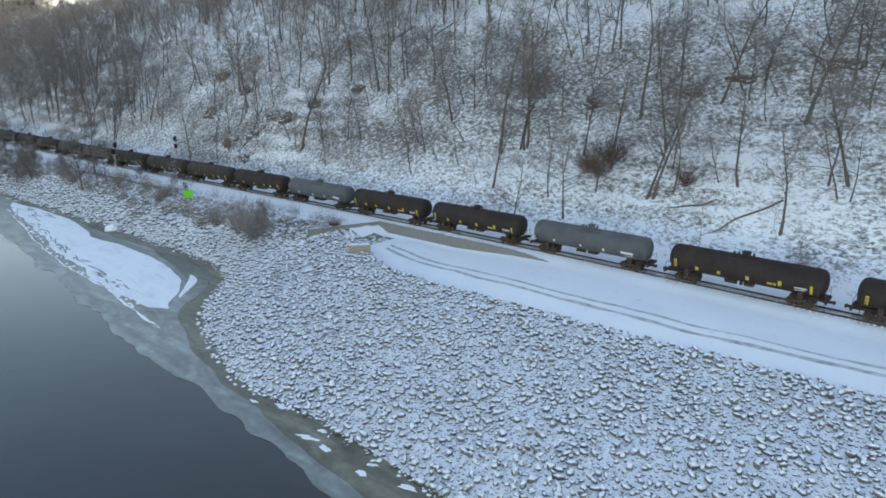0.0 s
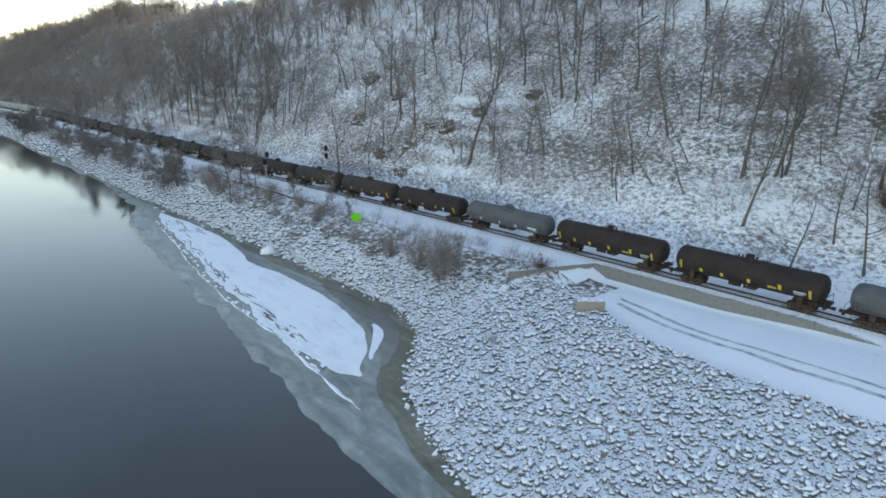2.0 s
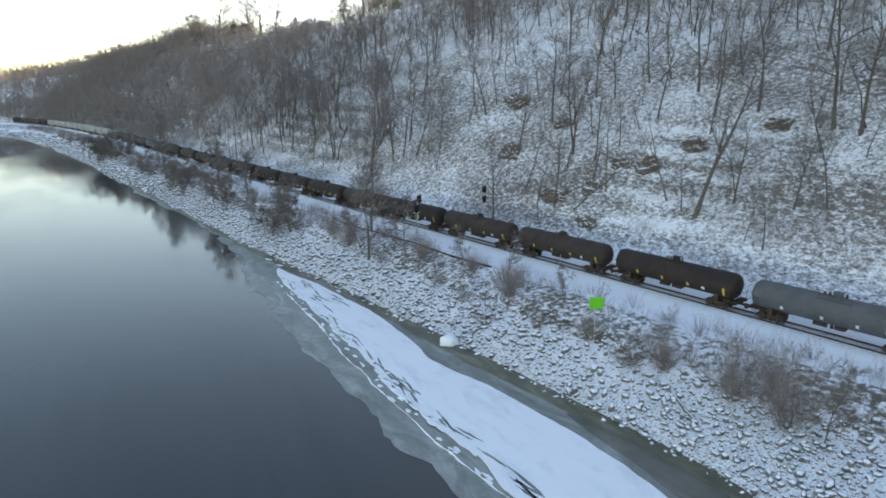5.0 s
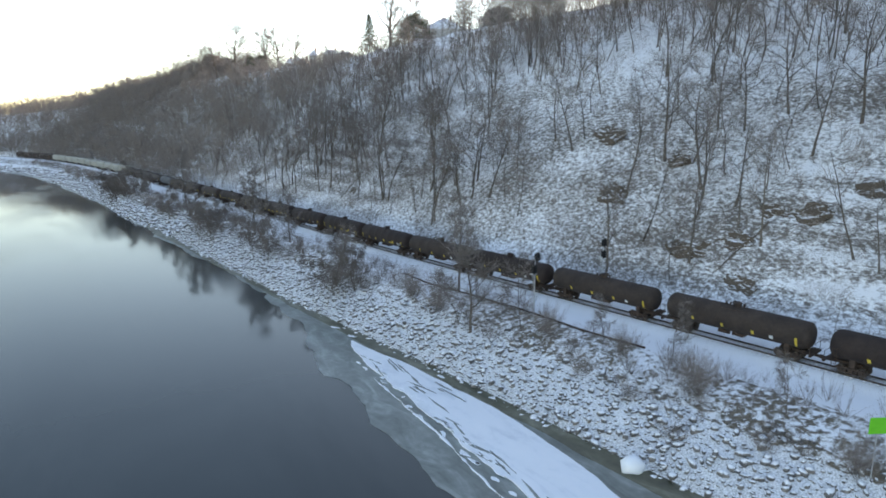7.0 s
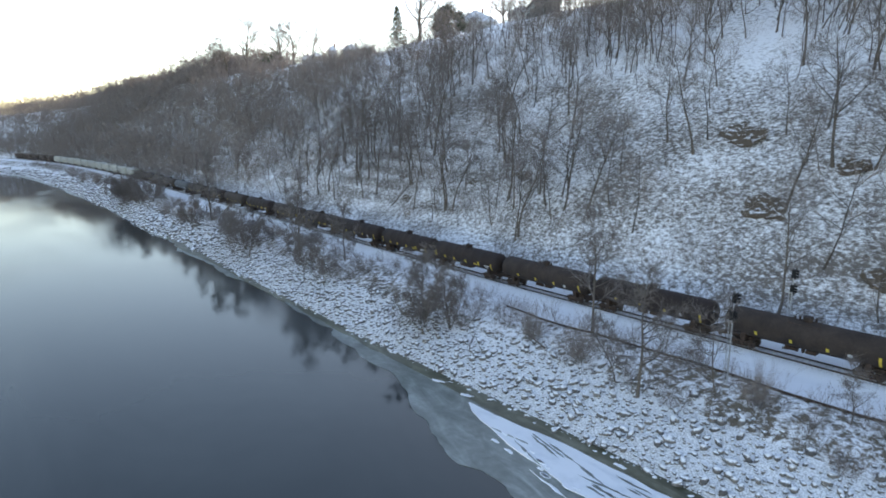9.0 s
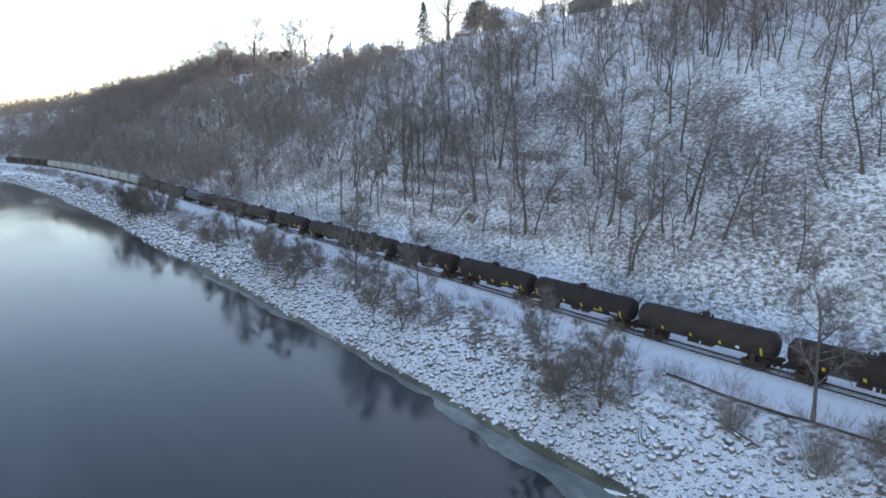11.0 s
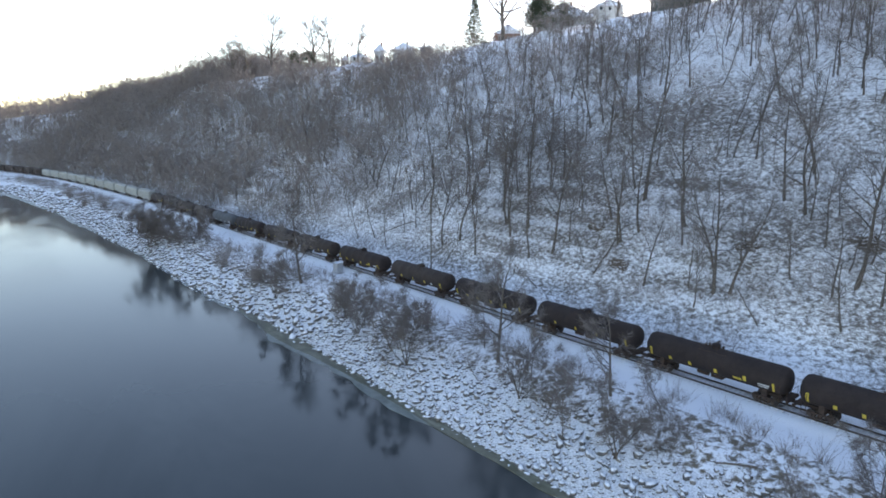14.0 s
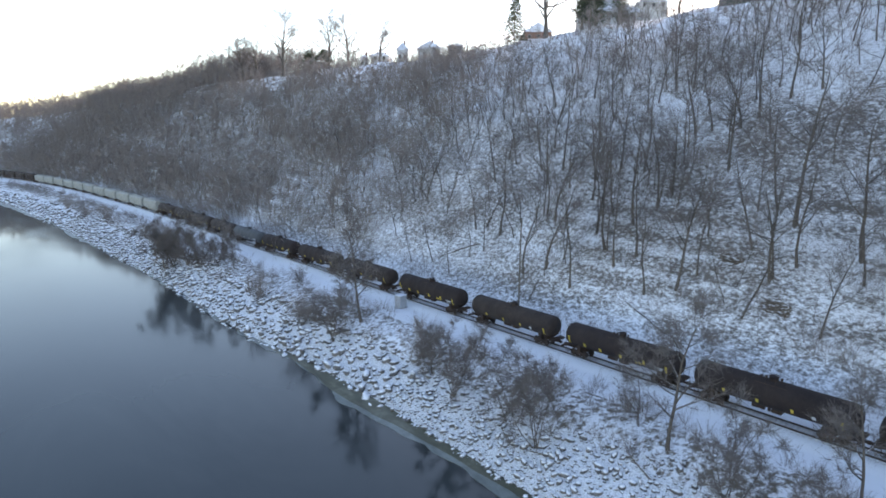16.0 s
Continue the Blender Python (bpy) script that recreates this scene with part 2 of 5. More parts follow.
def fractal(x, y, scale, seed, octaves=4):
    """Smooth value noise on arrays, -1 to 1."""
    out, amp, total = np.zeros_like(x), 1.0, 0.0
    for o in range(octaves):
        u, v = x / scale + seed * 17.3 + o * 5.7, y / scale + seed * 9.1 + o * 3.3
        iu, iv = np.floor(u), np.floor(v)
        fu, fv = u - iu, v - iv
        fu, fv = fu * fu * (3 - 2 * fu), fv * fv * (3 - 2 * fv)

        def h(a, b):
            w = np.sin(a * 127.1 + b * 311.7 + seed * 74.7) * 43758.5453
            return (w - np.floor(w)) * 2 - 1
        out += amp * ((h(iu, iv) * (1 - fu) + h(iu + 1, iv) * fu) * (1 - fv) + (h(iu, iv + 1) * (1 - fu) + h(iu + 1, iv + 1) * fu) * fv)
        total += amp
        amp, scale = amp * 0.5, scale * 0.5
    return out / total


def ground_z(x, y):
    """Height of the ground above the river at the places x, y (arrays)."""
    x, y = np.asarray(x, float), np.asarray(y, float)
    xs, xb, xt = shore_x(y), bank_x(y), track_x(y)
    slope = (track_x(y + 2) - track_x(y - 2)) / 4
    o = (x - xt) / np.sqrt(1 + slope ** 2)
    # riverbed and stone bank
    f = np.clip((x - xs) / np.maximum(xb - xs, 0.5), 0, 1)
    z = np.where(x < xs, np.maximum(-2.5, (x - xs) * 0.35), 0.0 + (BENCH - 0.5) * f ** 0.85)
    # bench up to the track; the landing dips towards its end
    g = np.clip((x - xb) / np.maximum(xt - 4 - xb, 0.5), 0, 1)
    z = np.where(x > xb, BENCH - 0.5 + 0.5 * np.minimum(1, g * 2.5), z)
    z += np.where((x > xs + 1) & (o < -4), fractal(x, y, 6, 3) * 0.18 * np.clip((x - xs) / 4, 0, 1), 0)
    # ballast
    bal = np.clip((3.3 - np.abs(o)) / 1.5, 0, 1)
    z = np.where(np.abs(o) <= 4.2, BENCH + 0.40 * bal, z)
    # the landing dips to the foot of the retaining wall
    leg = 77.0 + np.clip(63 - x, 0, 20) * 0.40
    dip = 1.25 * np.clip((y - 43) / 18, 0, 1) * np.clip((leg - 0.2 - y) / 1.6, 0, 1) * (o < -2.3) * np.clip((x - xb + 1) / 3, 0, 1)
    z = z - dip
    # hill
    prof = np.interp(o, [4.2, 6, 9, 45, 70, 100, 150, 260, 600, 4000], [BENCH, BENCH - 0.1, 6.3, 38.5, 53, 66.5, 76, 82, 86, 90])
    brow = np.interp(o, [4.2, 6, 9, 45, 62, 76, 100, 150, 260, 600, 4000], [BENCH, BENCH - 0.1, 6.3, 39.5, 53.5, 61.0, 64.5, 68.5, 73, 80, 88])
    turn = np.clip((y - 330) / 90, 0, 1)
    prof = prof * (1 - turn) + brow * turn
    low = np.interp(y, [560, 620, 700, 740, 800, 900, 1000, 1600], [1.0, 0.97, 0.90, 0.85, 0.78, 0.69, 0.62, 0.50])
    prof = BENCH + (prof - BENCH) * np.where(o > 4.2, low, 1.0)
    rough = fractal(x, y, 34, 5) * 2.6 + fractal(x, y, 9, 8) * 0.9
    ledge = np.clip(fractal(x, y, 26, 11, 2) * 3 - 0.35, 0, 1) * np.clip((o - 8) / 6, 0, 1) * np.clip((60 - o) / 15, 0, 1)
    step = prof + rough
    stepped = np.floor(step / 3.2) * 3.2 + 3.2 * np.clip(((step / 3.2) % 1.0 - 0.62) / 0.38, 0, 1) ** 1.5
    hill = prof + rough * np.clip((o - 6) / 12, 0, 1) + ledge * (stepped - step) * 0.4
    return np.where(o > 4.2, hill, z)


# ---- mesh helpers ----
def mesh_object(name, verts, faces, mats, parent=None, index=None, smooth=False):
    me = bpy.data.meshes.new(name)
    if isinstance(faces, np.ndarray):
        k = faces.shape[1]
        me.vertices.add(len(verts))
        me.vertices.foreach_set("co", np.asarray(verts, np.float32).ravel())
        me.loops.add(faces.size)
        me.loops.foreach_set("vertex_index", faces.astype(np.int32).ravel())
        me.polygons.add(len(faces))
        me.polygons.foreach_set("loop_start", np.arange(0, faces.size, k, dtype=np.int32))
        me.update(calc_edges=True)
    else:
        me.from_pydata([tuple(v) for v in verts], [], faces)
    for m in mats:
        me.materials.append(m)
    if index is not None:
        me.polygons.foreach_set("material_index", np.asarray(index, np.int32))
    if smooth:
        me.polygons.foreach_set("use_smooth", np.ones(len(me.polygons), bool))
    me.update()
    ob = new(name, me)
    ob.parent = parent
    return ob


def part(name, bm, material, parent, label="", smooth=False):
    """Links a bmesh as one mesh object under a thing or a part."""
    me = bpy.data.meshes.new(name)
    if smooth:
        for f in bm.faces:
            f.smooth = True
    bm.to_mesh(me)
    bm.free()
    me.materials.append(material)
    ob = new(name, me)
    ob.parent = parent
    return tagged(ob, label)


def box(bm, x0, x1, y0, y1, z0, z1, m=None, bevel=0.0):
    made = bmesh.ops.create_cube(bm, size=1.0)["verts"]
    for v in made:
        v.co = Vector(((x0 + x1) / 2 + v.co.x * (x1 - x0), (y0 + y1) / 2 + v.co.y * (y1 - y0), (z0 + z1) / 2 + v.co.z * (z1 - z0)))
    if bevel:
        edges = list({e for v in made for e in v.link_edges})
        made = list({v for f in bmesh.ops.bevel(bm, geom=edges, offset=bevel, segments=1, affect="EDGES")["faces"] for v in f.verts} | {v for v in made if v.is_valid})
    if m is not None:
        bmesh.ops.transform(bm, matrix=m, verts=made)
    return bm


def rod(bm, a, b, r, sides=6, r2=None):
    a, b = Vector(a), Vector(b)
    d = b - a
    m = Matrix.Translation((a + b) / 2) @ d.to_track_quat("Z", "Y").to_matrix().to_4x4()
    bmesh.ops.create_cone(bm, cap_ends=True, segments=sides, radius1=r, radius2=r if r2 is None else r2, depth=d.length, matrix=m)
    return bm


def fresh():
    return bmesh.new()


def lathe(bm, profile, sides=24, m=None):
    """Turns (r, z) pairs round z."""
    rings = []
    for r, z in profile:
        rings.append([bm.verts.new((r * math.cos(2 * math.pi * i / sides), r * math.sin(2 * math.pi * i / sides), z)) for i in range(sides)])
    for a, b in zip(rings, rings[1:]):
        for i in range(sides):
            bm.faces.new((a[i], a[(i + 1) % sides], b[(i + 1) % sides], b[i]))
    bm.faces.new(rings[0][::-1])
    bm.faces.new(rings[-1])
    if m is not None:
        bmesh.ops.transform(bm, matrix=m, verts=[v for r in rings for v in r])
    return bm


# ---- ground, one sheet ----
def build_ground():
    ys = np.concatenate([np.arange(-700, -60, 20), np.arange(-60, 460, 1.5), np.arange(460, 760, 4), np.arange(760, 1600, 15)])
    fr = np.concatenate([[-1.0, -0.35, -0.12], np.linspace(0, 1, 26)])
    fb = np.linspace(0, 1, 16)[1:]
    near = np.concatenate([[-3.3, -2.6, -1.9, 1.9, 2.6, 3.3, 4.2], np.arange(5, 30, 1.1), np.arange(30, 110, 2.0), np.arange(112, 180, 6), [190, 220, 260, 330, 450, 700, 1200, 2500, 4000]])
    cols = []
    for y in ys:
        a, b, t = float(shore_x(y)), float(bank_x(y)), float(track_x(y))
        k = math.sqrt(1 + ((float(track_x(y + 2)) - float(track_x(y - 2))) / 4) ** 2)
        cols.append(np.concatenate([a + fr * (b - a), b + fb * (t - 4.2 * k - b), t + near * k]))
    x = np.array(cols)
    y = np.repeat(ys[:, None], x.shape[1], 1)
    verts = np.stack([x, y, ground_z(x, y)], -1).reshape(-1, 3)
    nr, nc = x.shape
    i = (np.arange(nr - 1)[:, None] * nc + np.arange(nc - 1)[None]).ravel()
    faces = np.stack([i, i + 1, i + nc + 1, i + nc], 1)
    col = np.tile(np.arange(nc - 1), nr - 1)
    rowy = np.repeat(ys[:-1], nc - 1)
    n1, n2 = len(fr), len(fr) + len(fb)
    idx = np.where(col < n1 - 1, np.where((rowy < 74) | (col < n1 - 8), 4, 1), np.where(col < n2 - 1, np.where(rowy < 72, 0, 1), np.where(col < n2 + 6, 2, 3)))
    # open snow strip beside the track
    idx = np.where((col >= n2 - 8) & (col < n2) & (rowy >= 76), 0, idx)
    ob = mesh_object("ground", verts, faces, [M_SNOW, M_BANK, M_BALLAST, M_HILL, M_GAP], index=idx, smooth=True)
    tagged(ob, "snow-covered river bank, track bed and steep wooded hillside", "ground", kind="structure")


build_ground()


def build_water():
    ob = mesh_object("river", [(-4500, -3000, 0), (500, -3000, 0), (500, 4500, 0), (-4500, 4500, 0)], [(0, 1, 2, 3)], [M_WATER])
    tagged(ob, "dark grey slow river with a dull sky reflection", "river", kind="structure")


build_water()


def sheet(name, ys, left, right, z, thick, mats, label, seed, wob=0.5, kind=""):
    """A flat sheet of ice between two wavy edges x(y), with a real edge."""
    n = 14
    top = []
    for j, y in enumerate(ys):
        yy = np.array([y])
        a = left(y) + float(fractal(yy * 0 + seed, yy, 5, seed, 4)[0]) * wob * 1.6
        b = right(y) + float(fractal(yy * 0 + seed + 7, yy, 4, seed + 1, 4)[0]) * wob * 0.9
        if b < a + 0.02:
            a = b - 0.02
        for i in range(n):
            top.append((a + (b - a) * i / (n - 1), y, z))
    nr = len(ys)
    v = np.array(top + [(p[0], p[1], z - thick) for p in top])
    f = []
    m = nr * n
    for j in range(nr - 1):
        for i in range(n - 1):
            k = j * n + i
            f.append((k, k + 1, k + n + 1, k + n))
        k = j * n
        f.append((k + n, k + n + m, k + m, k))
        k = j * n + n - 1
        f.append((k, k + m, k + n + m, k + n))
    f.append([i + m for i in range(n)] + [i for i in range(n)][::-1])
    k = (nr - 1) * n
    f.append([k + i for i in range(n)] + [k + m + i for i in range(n)][::-1])
    ob = mesh_object(name, v, f, mats, smooth=False)
    return tagged(ob, label, "ice", kind=kind)


def build_ice():
    outer = line([(-200, 23), (10, 19), (32, 19.9), (45, 20.5), (55, 21), (73, 19.2), (95, 19.8), (118, 19.3), (137, 19.5), (150, 20.6), (160, 20.6), (168, 22.4),
                  (180, 24.2), (200, 24.6), (216, 23.6), (240, 20.9), (260, 19.0), (268, 17.6), (276, 16.6), (284, 16.6), (292, 16.6), (304, 13.8), (312, 14.6), (324, 12.8), (351, 11.0), (389, 6.6), (412, 4.0),
                  (444, -2.4), (477, -4.0), (500, -10), (530, -15), (574, -23), (620, -40), (700, -75)], 2)
    sheet("river_ice", np.arange(-60, 640, 1.0), outer, lambda y: float(shore_x(y)) + 1.0, 0.05, 0.12, [M_ICE],
          "thin grey translucent shelf ice along the bank", 2, 0.8)
    olive = line([(-200, 27), (20, 21.6), (45, 22.4), (60, 23.3), (70, 25.5), (76, 28), (82, 34.5), (90, 36.6), (98, 36.2), (118, 34.0), (135, 32.4), (152, 30.4), (171, 28.2),
                  (190, 26.2), (213, 24.3), (240, 21.4), (260, 19.6), (275, 17.4), (290, 17.2), (310, 14.0)], 3)
    sheet("shore_ice", np.arange(-60, 300, 1.0), olive, lambda y: float(shore_x(y)) + 1.2, 0.075, 0.12, [M_SHALLOW],
          "olive brown wet ice at the foot of the stones", 4, 0.35)
    wl = line([(76, 27), (77.5, 25.6), (79, 24.4), (84, 24.2), (94, 24.0), (104, 23.9), (117, 24.0), (133, 24.6), (150, 25.4), (164, 26.6), (168, 27.5)], 2)
    wr = line([(76, 27), (77.5, 26.6), (81, 30.0), (86.5, 32.4), (94, 33.4), (103, 33.6), (114, 32.2), (122, 30.8), (128, 31.6), (140, 32.0), (155, 30.2), (163, 28.4), (168, 27.6)], 2)
    sheet("snow_covered_floe", np.arange(76.5, 168, 0.75), wl, lambda y: float(wr(y)), 0.16, 0.14, [M_SNOWICE],
          "smooth white snow-covered ice floe frozen by the bank", 6, 0.55)

    floe = bpy.data.objects["snow_covered_floe"]
    # dark clear ice in the pool between the floe and the bank
    pl = line([(70, 27), (77, 29.0), (80, 31.2), (87, 33.4), (94, 34.4), (101, 34.8), (104, 35.4), (110, 35.4)], 2)
    pr = line([(70, 27), (77, 29.6), (80, 33.2), (83, 35.6), (89, 37.3), (95, 37.2), (101, 36.2), (104, 35.5), (110, 35.4)], 2)
    sheet("clear_ice", np.arange(77, 104.5, 0.75), pl, lambda y: float(pr(y)), 0.085, 0.1, [M_CLEAR], "dark clear ice over a still pool", 8, 0.2)
    # a second small white patch and floating slabs near the stones
    sl = line([(79, 29), (80, 29.4), (83, 31.6), (86, 33.6), (87.5, 34.2)], 1)
    sr = line([(79, 29.1), (80, 30.2), (83, 33.2), (85, 34.4), (87.5, 34.3)], 1)
    sheet("snow_patch", np.arange(79.2, 87.4, 0.5), sl, lambda y: float(sr(y)), 0.13, 0.08, [M_SNOWICE], "small white snow patch on clear ice", 9, 0.1)
    rng = np.random.default_rng(3)
    for x, y, ln in ((23.0, 47.7, 1.6), (24.3, 45.0, 2.2), (23.2, 39.3, 3.0), (23.4, 37.0, 1.8), (23.5, 32.4, 1.8), (24.7, 32.6, 1.2), (24.8, 28.7, 2.6), (24.6, 39.2, 1.4),
                     (28.6, 169.0, 3.0), (28.0, 174.0, 2.4), (26.8, 196.0, 2.2), (31.6, 150.0, 2.0), (33.2, 142.0, 1.6)):
        bm = fresh()
        n = 11
        r = [0.35 + 0.65 * rng.uniform() for _ in range(n)]
        ring = [(math.cos(6.283 * i / n) * r[i] * 0.2 * min(ln, 2.0), math.sin(6.283 * i / n) * r[i] * ln * 0.5) for i in range(n)]
        lo = [bm.verts.new((a, b, 0.0)) for a, b in ring]
        hi = [bm.verts.new((a * 0.9, b * 0.9, 0.08)) for a, b in ring]
        bm.faces.new(hi)
        for i in range(n):
            bm.faces.new((lo[i], lo[(i + 1) % n], hi[(i + 1) % n], hi[i]))
        ob = part("ice_slab", bm, M_SNOWICE, None)
        ob.matrix_basis = pose(x, y, 0.05, 0, 0, rng.uniform(-5, 35))
        tagged(ob, "small white slab of snowy ice by the stones", "ice slab", "ice slabs")
    # pressure ridge along the outer side of the floe
    ridge = line([(70, 23.6), (76, 23.3), (84, 23.5), (92, 23.5), (99, 22.9), (106, 22.6), (118, 22.7), (128, 23.1), (140, 24.0), (155, 24.8)], 2)
    v, f = [], []
    ys = np.arange(71, 154, 0.4)
    for j, y in enumerate(ys):
        a = np.array([y])
        x = float(ridge(y)) + float(fractal(a * 0, a, 3.0, 41, 3)[0]) * 0.35
        w = max(0.02, 0.10 + 0.45 * float(fractal(a * 0 + 4, a, 4.0, 42, 4)[0]))
        h = 0.04 + 0.14 * abs(float(fractal(a * 0 + 9, a, 1.2, 43, 3)[0]))
        v += [(x - w, y, 0.05), (x - w * 0.4, y, 0.05 + h), (x + w * 0.4, y, 0.05 + h * 0.8), (x + w, y, 0.05)]
        if j:
            o = j * 4
            f += [(o - 4 + i, o - 3 + i, o + 1 + i, o + i) for i in range(3)]
    mesh_object("pressure_ridge", v, f, [M_SNOWICE], parent=floe)
    # thin drift of snow between the ridge and the floe
    for y in np.arange(80, 160, 1.1):
        for _ in range(3):
            a, b = float(ridge(y)), float(wl(y)) + 1.2
            if rng.uniform() < 0.5:
                continue
            x, yy, ln = rng.uniform(a, b), y + rng.uniform(0, 1), rng.uniform(0.5, 2.2)
            bm = fresh()
            n = 8
            ring = [(math.cos(6.283 * i / n) * rng.uniform(0.1, 0.32), math.sin(6.283 * i / n) * rng.uniform(0.5, 1) * ln * 0.5) for i in range(n)]
            hi = [bm.verts.new((p * 0.9, q * 0.95, 0.05)) for p, q in ring]
            lo = [bm.verts.new((p, q, 0.0)) for p, q in ring]
            bm.faces.new(hi)
            for i in range(n):
                bm.faces.new((lo[i], lo[(i + 1) % n], hi[(i + 1) % n], hi[i]))
            ob = part("snow_drift", bm, M_SNOWICE, floe)
            ob.matrix_basis = pose(x, yy, 0.05 if x < wl(yy) - 0.3 else 0.16, 0, 0, rng.uniform(-12, 12))

    # wind-swept streaks of bare ice on the floe
    for _ in range(58):
        y = rng.uniform(86, 160)
        a, b = float(wl(y)), float(wr(y))
        x = a + 0.5 + abs(rng.normal(0, 0.7)) if y < 140 else rng.uniform(a + 0.3, b - 0.3)
        if x > b - 0.4:
            continue
        ln, n = rng.uniform(1.5, 6.0), 16
        ring = [(math.cos(6.283 * i / n) * rng.uniform(0.03, 0.20), math.sin(6.283 * i / n) * rng.uniform(0.7, 1) * ln * 0.5) for i in range(n)]
        bm = fresh()
        hi = [bm.verts.new((p * 0.9, q * 0.95, 0.012)) for p, q in ring]
        lo = [bm.verts.new((p, q, 0.0)) for p, q in ring]
        bm.faces.new(hi)
        for i in range(n):
            bm.faces.new((lo[i], lo[(i + 1) % n], hi[(i + 1) % n], hi[i]))
        ob = part("bare_ice_patch", bm, M_ICE, floe)
        ob.matrix_basis = pose(x, y, 0.161, 0, 0, rng.uniform(-14, 14))


build_ice()


# ---- the railway ----
def build_rails():
    ys = np.concatenate([np.arange(-120, 460, 2.0), np.arange(460, 760, 6.0)])
    root = tagged(new("railway_track"), "single steel railway track on snowy ballast", "railway track", kind="structure")
    for side in (-0.755, 0.755):
        prof = [(-0.07, 0.0), (0.07, 0.0), (0.012, 0.03), (0.012, 0.11), (0.037, 0.12), (0.037, 0.16), (-0.037, 0.16), (-0.037, 0.12), (-0.012, 0.11), (-0.012, 0.03)]
        v, f, k = [], [], len(prof)
        for y in ys:
            x = float(track_x(y))
            dx = (float(track_x(y + 1)) - float(track_x(y - 1))) / 2
            c = math.sqrt(1 + dx * dx)
            nx, ny = 1 / c, -dx / c
            for a, h in prof:
                v.append((x + nx * (side + a), y + ny * (side + a), RAIL_Z - 0.16 + h))
        for j in range(len(ys) - 1):
            for i in range(k):
                a, b = j * k + i, j * k + (i + 1) % k
                f.append((a, b, b + k, a + k))
        mesh_object("rail", np.array(v), np.array(f), [M_RAIL], parent=root)
    # ties, joined
    v, f = [], []
    cube = [(-1, -1, -1), (1, -1, -1), (1, 1, -1), (-1, 1, -1), (-1, -1, 1), (1, -1, 1), (1, 1, 1), (-1, 1, 1)]
    cf = [(0, 3, 2, 1), (4, 5, 6, 7), (0, 1, 5, 4), (1, 2, 6, 5), (2, 3, 7, 6), (3, 0, 4, 7)]
    for s in np.arange(-60, 480, 0.56):
        x, y, a = on_track(s)
        c, sn, o = math.cos(a), math.sin(a), len(v)
        for q in cube:
            lx, ly = q[0] * 1.28, q[1] * 0.115
            v.append((x + lx * c - ly * sn, y + lx * sn + ly * c, RAIL_Z - 0.25 + q[2] * 0.085))
        f += [tuple(o + i for i in q) for q in cf]
    tagged(mesh_object("tie", np.array(v), np.array(f), [M_TIE], parent=root), kind="stuff")


build_rails()


def wheel_mesh():
    bm = fresh()
    lathe(bm, [(0.12, -0.08), (0.44, -0.06), (0.455, 0.055), (0.485, 0.07), (0.485, 0.095), (0.15, 0.06)], 14,
          Matrix.Rotation(radians(90), 4, "Y"))
    return bm


def truck(parent, y):
    """A two-axle truck: side frames with springs and journal boxes, a bolster, axles and wheels."""
    t = part("truck", box(fresh(), -1.12, 1.12, y - 0.22, y + 0.22, 0.42, 0.78, bevel=0.04), M_STEEL, parent, "rust-brown two-axle truck")
    for sx in (-1, 1):
        bm = fresh()
        box(bm, sx * 1.02 - 0.09, sx * 1.02 + 0.09, y - 1.25, y + 1.25, 0.62, 0.80, bevel=0.03)
        for k in (-1, 1):
            box(bm, sx * 1.02 - 0.12, sx * 1.02 + 0.12, y + k * 0.89 - 0.17, y + k * 0.89 + 0.17, 0.33, 0.66, bevel=0.03)
            box(bm, sx * 1.02 - 0.08, sx * 1.02 + 0.08, y + k * 0.5 - 0.10, y + k * 0.5 + 0.10, 0.25, 0.66, pose(0, 0, 0, 0, 0, 0))
        box(bm, sx * 1.02 - 0.10, sx * 1.02 + 0.10, y - 0.55, y + 0.55, 0.20, 0.36, bevel=0.03)
        for k in (-0.16, 0, 0.16):
            rod(bm, (sx * 1.02, y + k, 0.36), (sx * 1.02, y + k, 0.62), 0.06, 8)
        part("side_frame", bm, M_STEEL, t)
    for k in (-0.89, 0.89):
        part("axle", rod(fresh(), (-1.0, y + k, 0.46), (1.0, y + k, 0.46), 0.08, 8), M_STEEL, t)
        for sx in (-1, 1):
            w = part("wheel", wheel_mesh(), M_RAIL, t, smooth=False)
            w.matrix_basis = Matrix.Translation((sx * 0.755, y + k, 0.46)) @ Matrix.Rotation(0 if sx < 0 else math.pi, 4, "Z")
    return t


R_TANK, Z_TANK = 1.50, 2.70


def plate(bm, y0, y1, z0, z1, side=-1, lift=0.012):
    """A thin plate wrapped on the tank's side between two lengths and two heights."""
    a0, a1 = math.asin(max(-0.99, min(0.99, (z0 - Z_TANK) / R_TANK))), math.asin(max(-0.99, min(0.99, (z1 - Z_TANK) / R_TANK)))
    rows = []
    for i in range(4):
        a = a0 + (a1 - a0) * i / 3
        rows.append([[bm.verts.new((side * r * math.cos(a), y, Z_TANK + r * math.sin(a))) for y in (y0, y1)] for r in (R_TANK + 0.002, R_TANK + lift)])
    for p, q in zip(rows, rows[1:]):
        bm.faces.new((p[1][0], p[1][1], q[1][1], q[1][0]))
        bm.faces.new((p[0][0], p[1][0], q[1][0], q[0][0]))
        bm.faces.new((p[0][1], q[0][1], q[1][1], p[1][1]))
    bm.faces.new((rows[0][0][0], rows[0][0][1], rows[0][1][1], rows[0][1][0]))
    bm.faces.new((rows[-1][0][0], rows[-1][1][0], rows[-1][1][1], rows[-1][0][1]))
    return bm


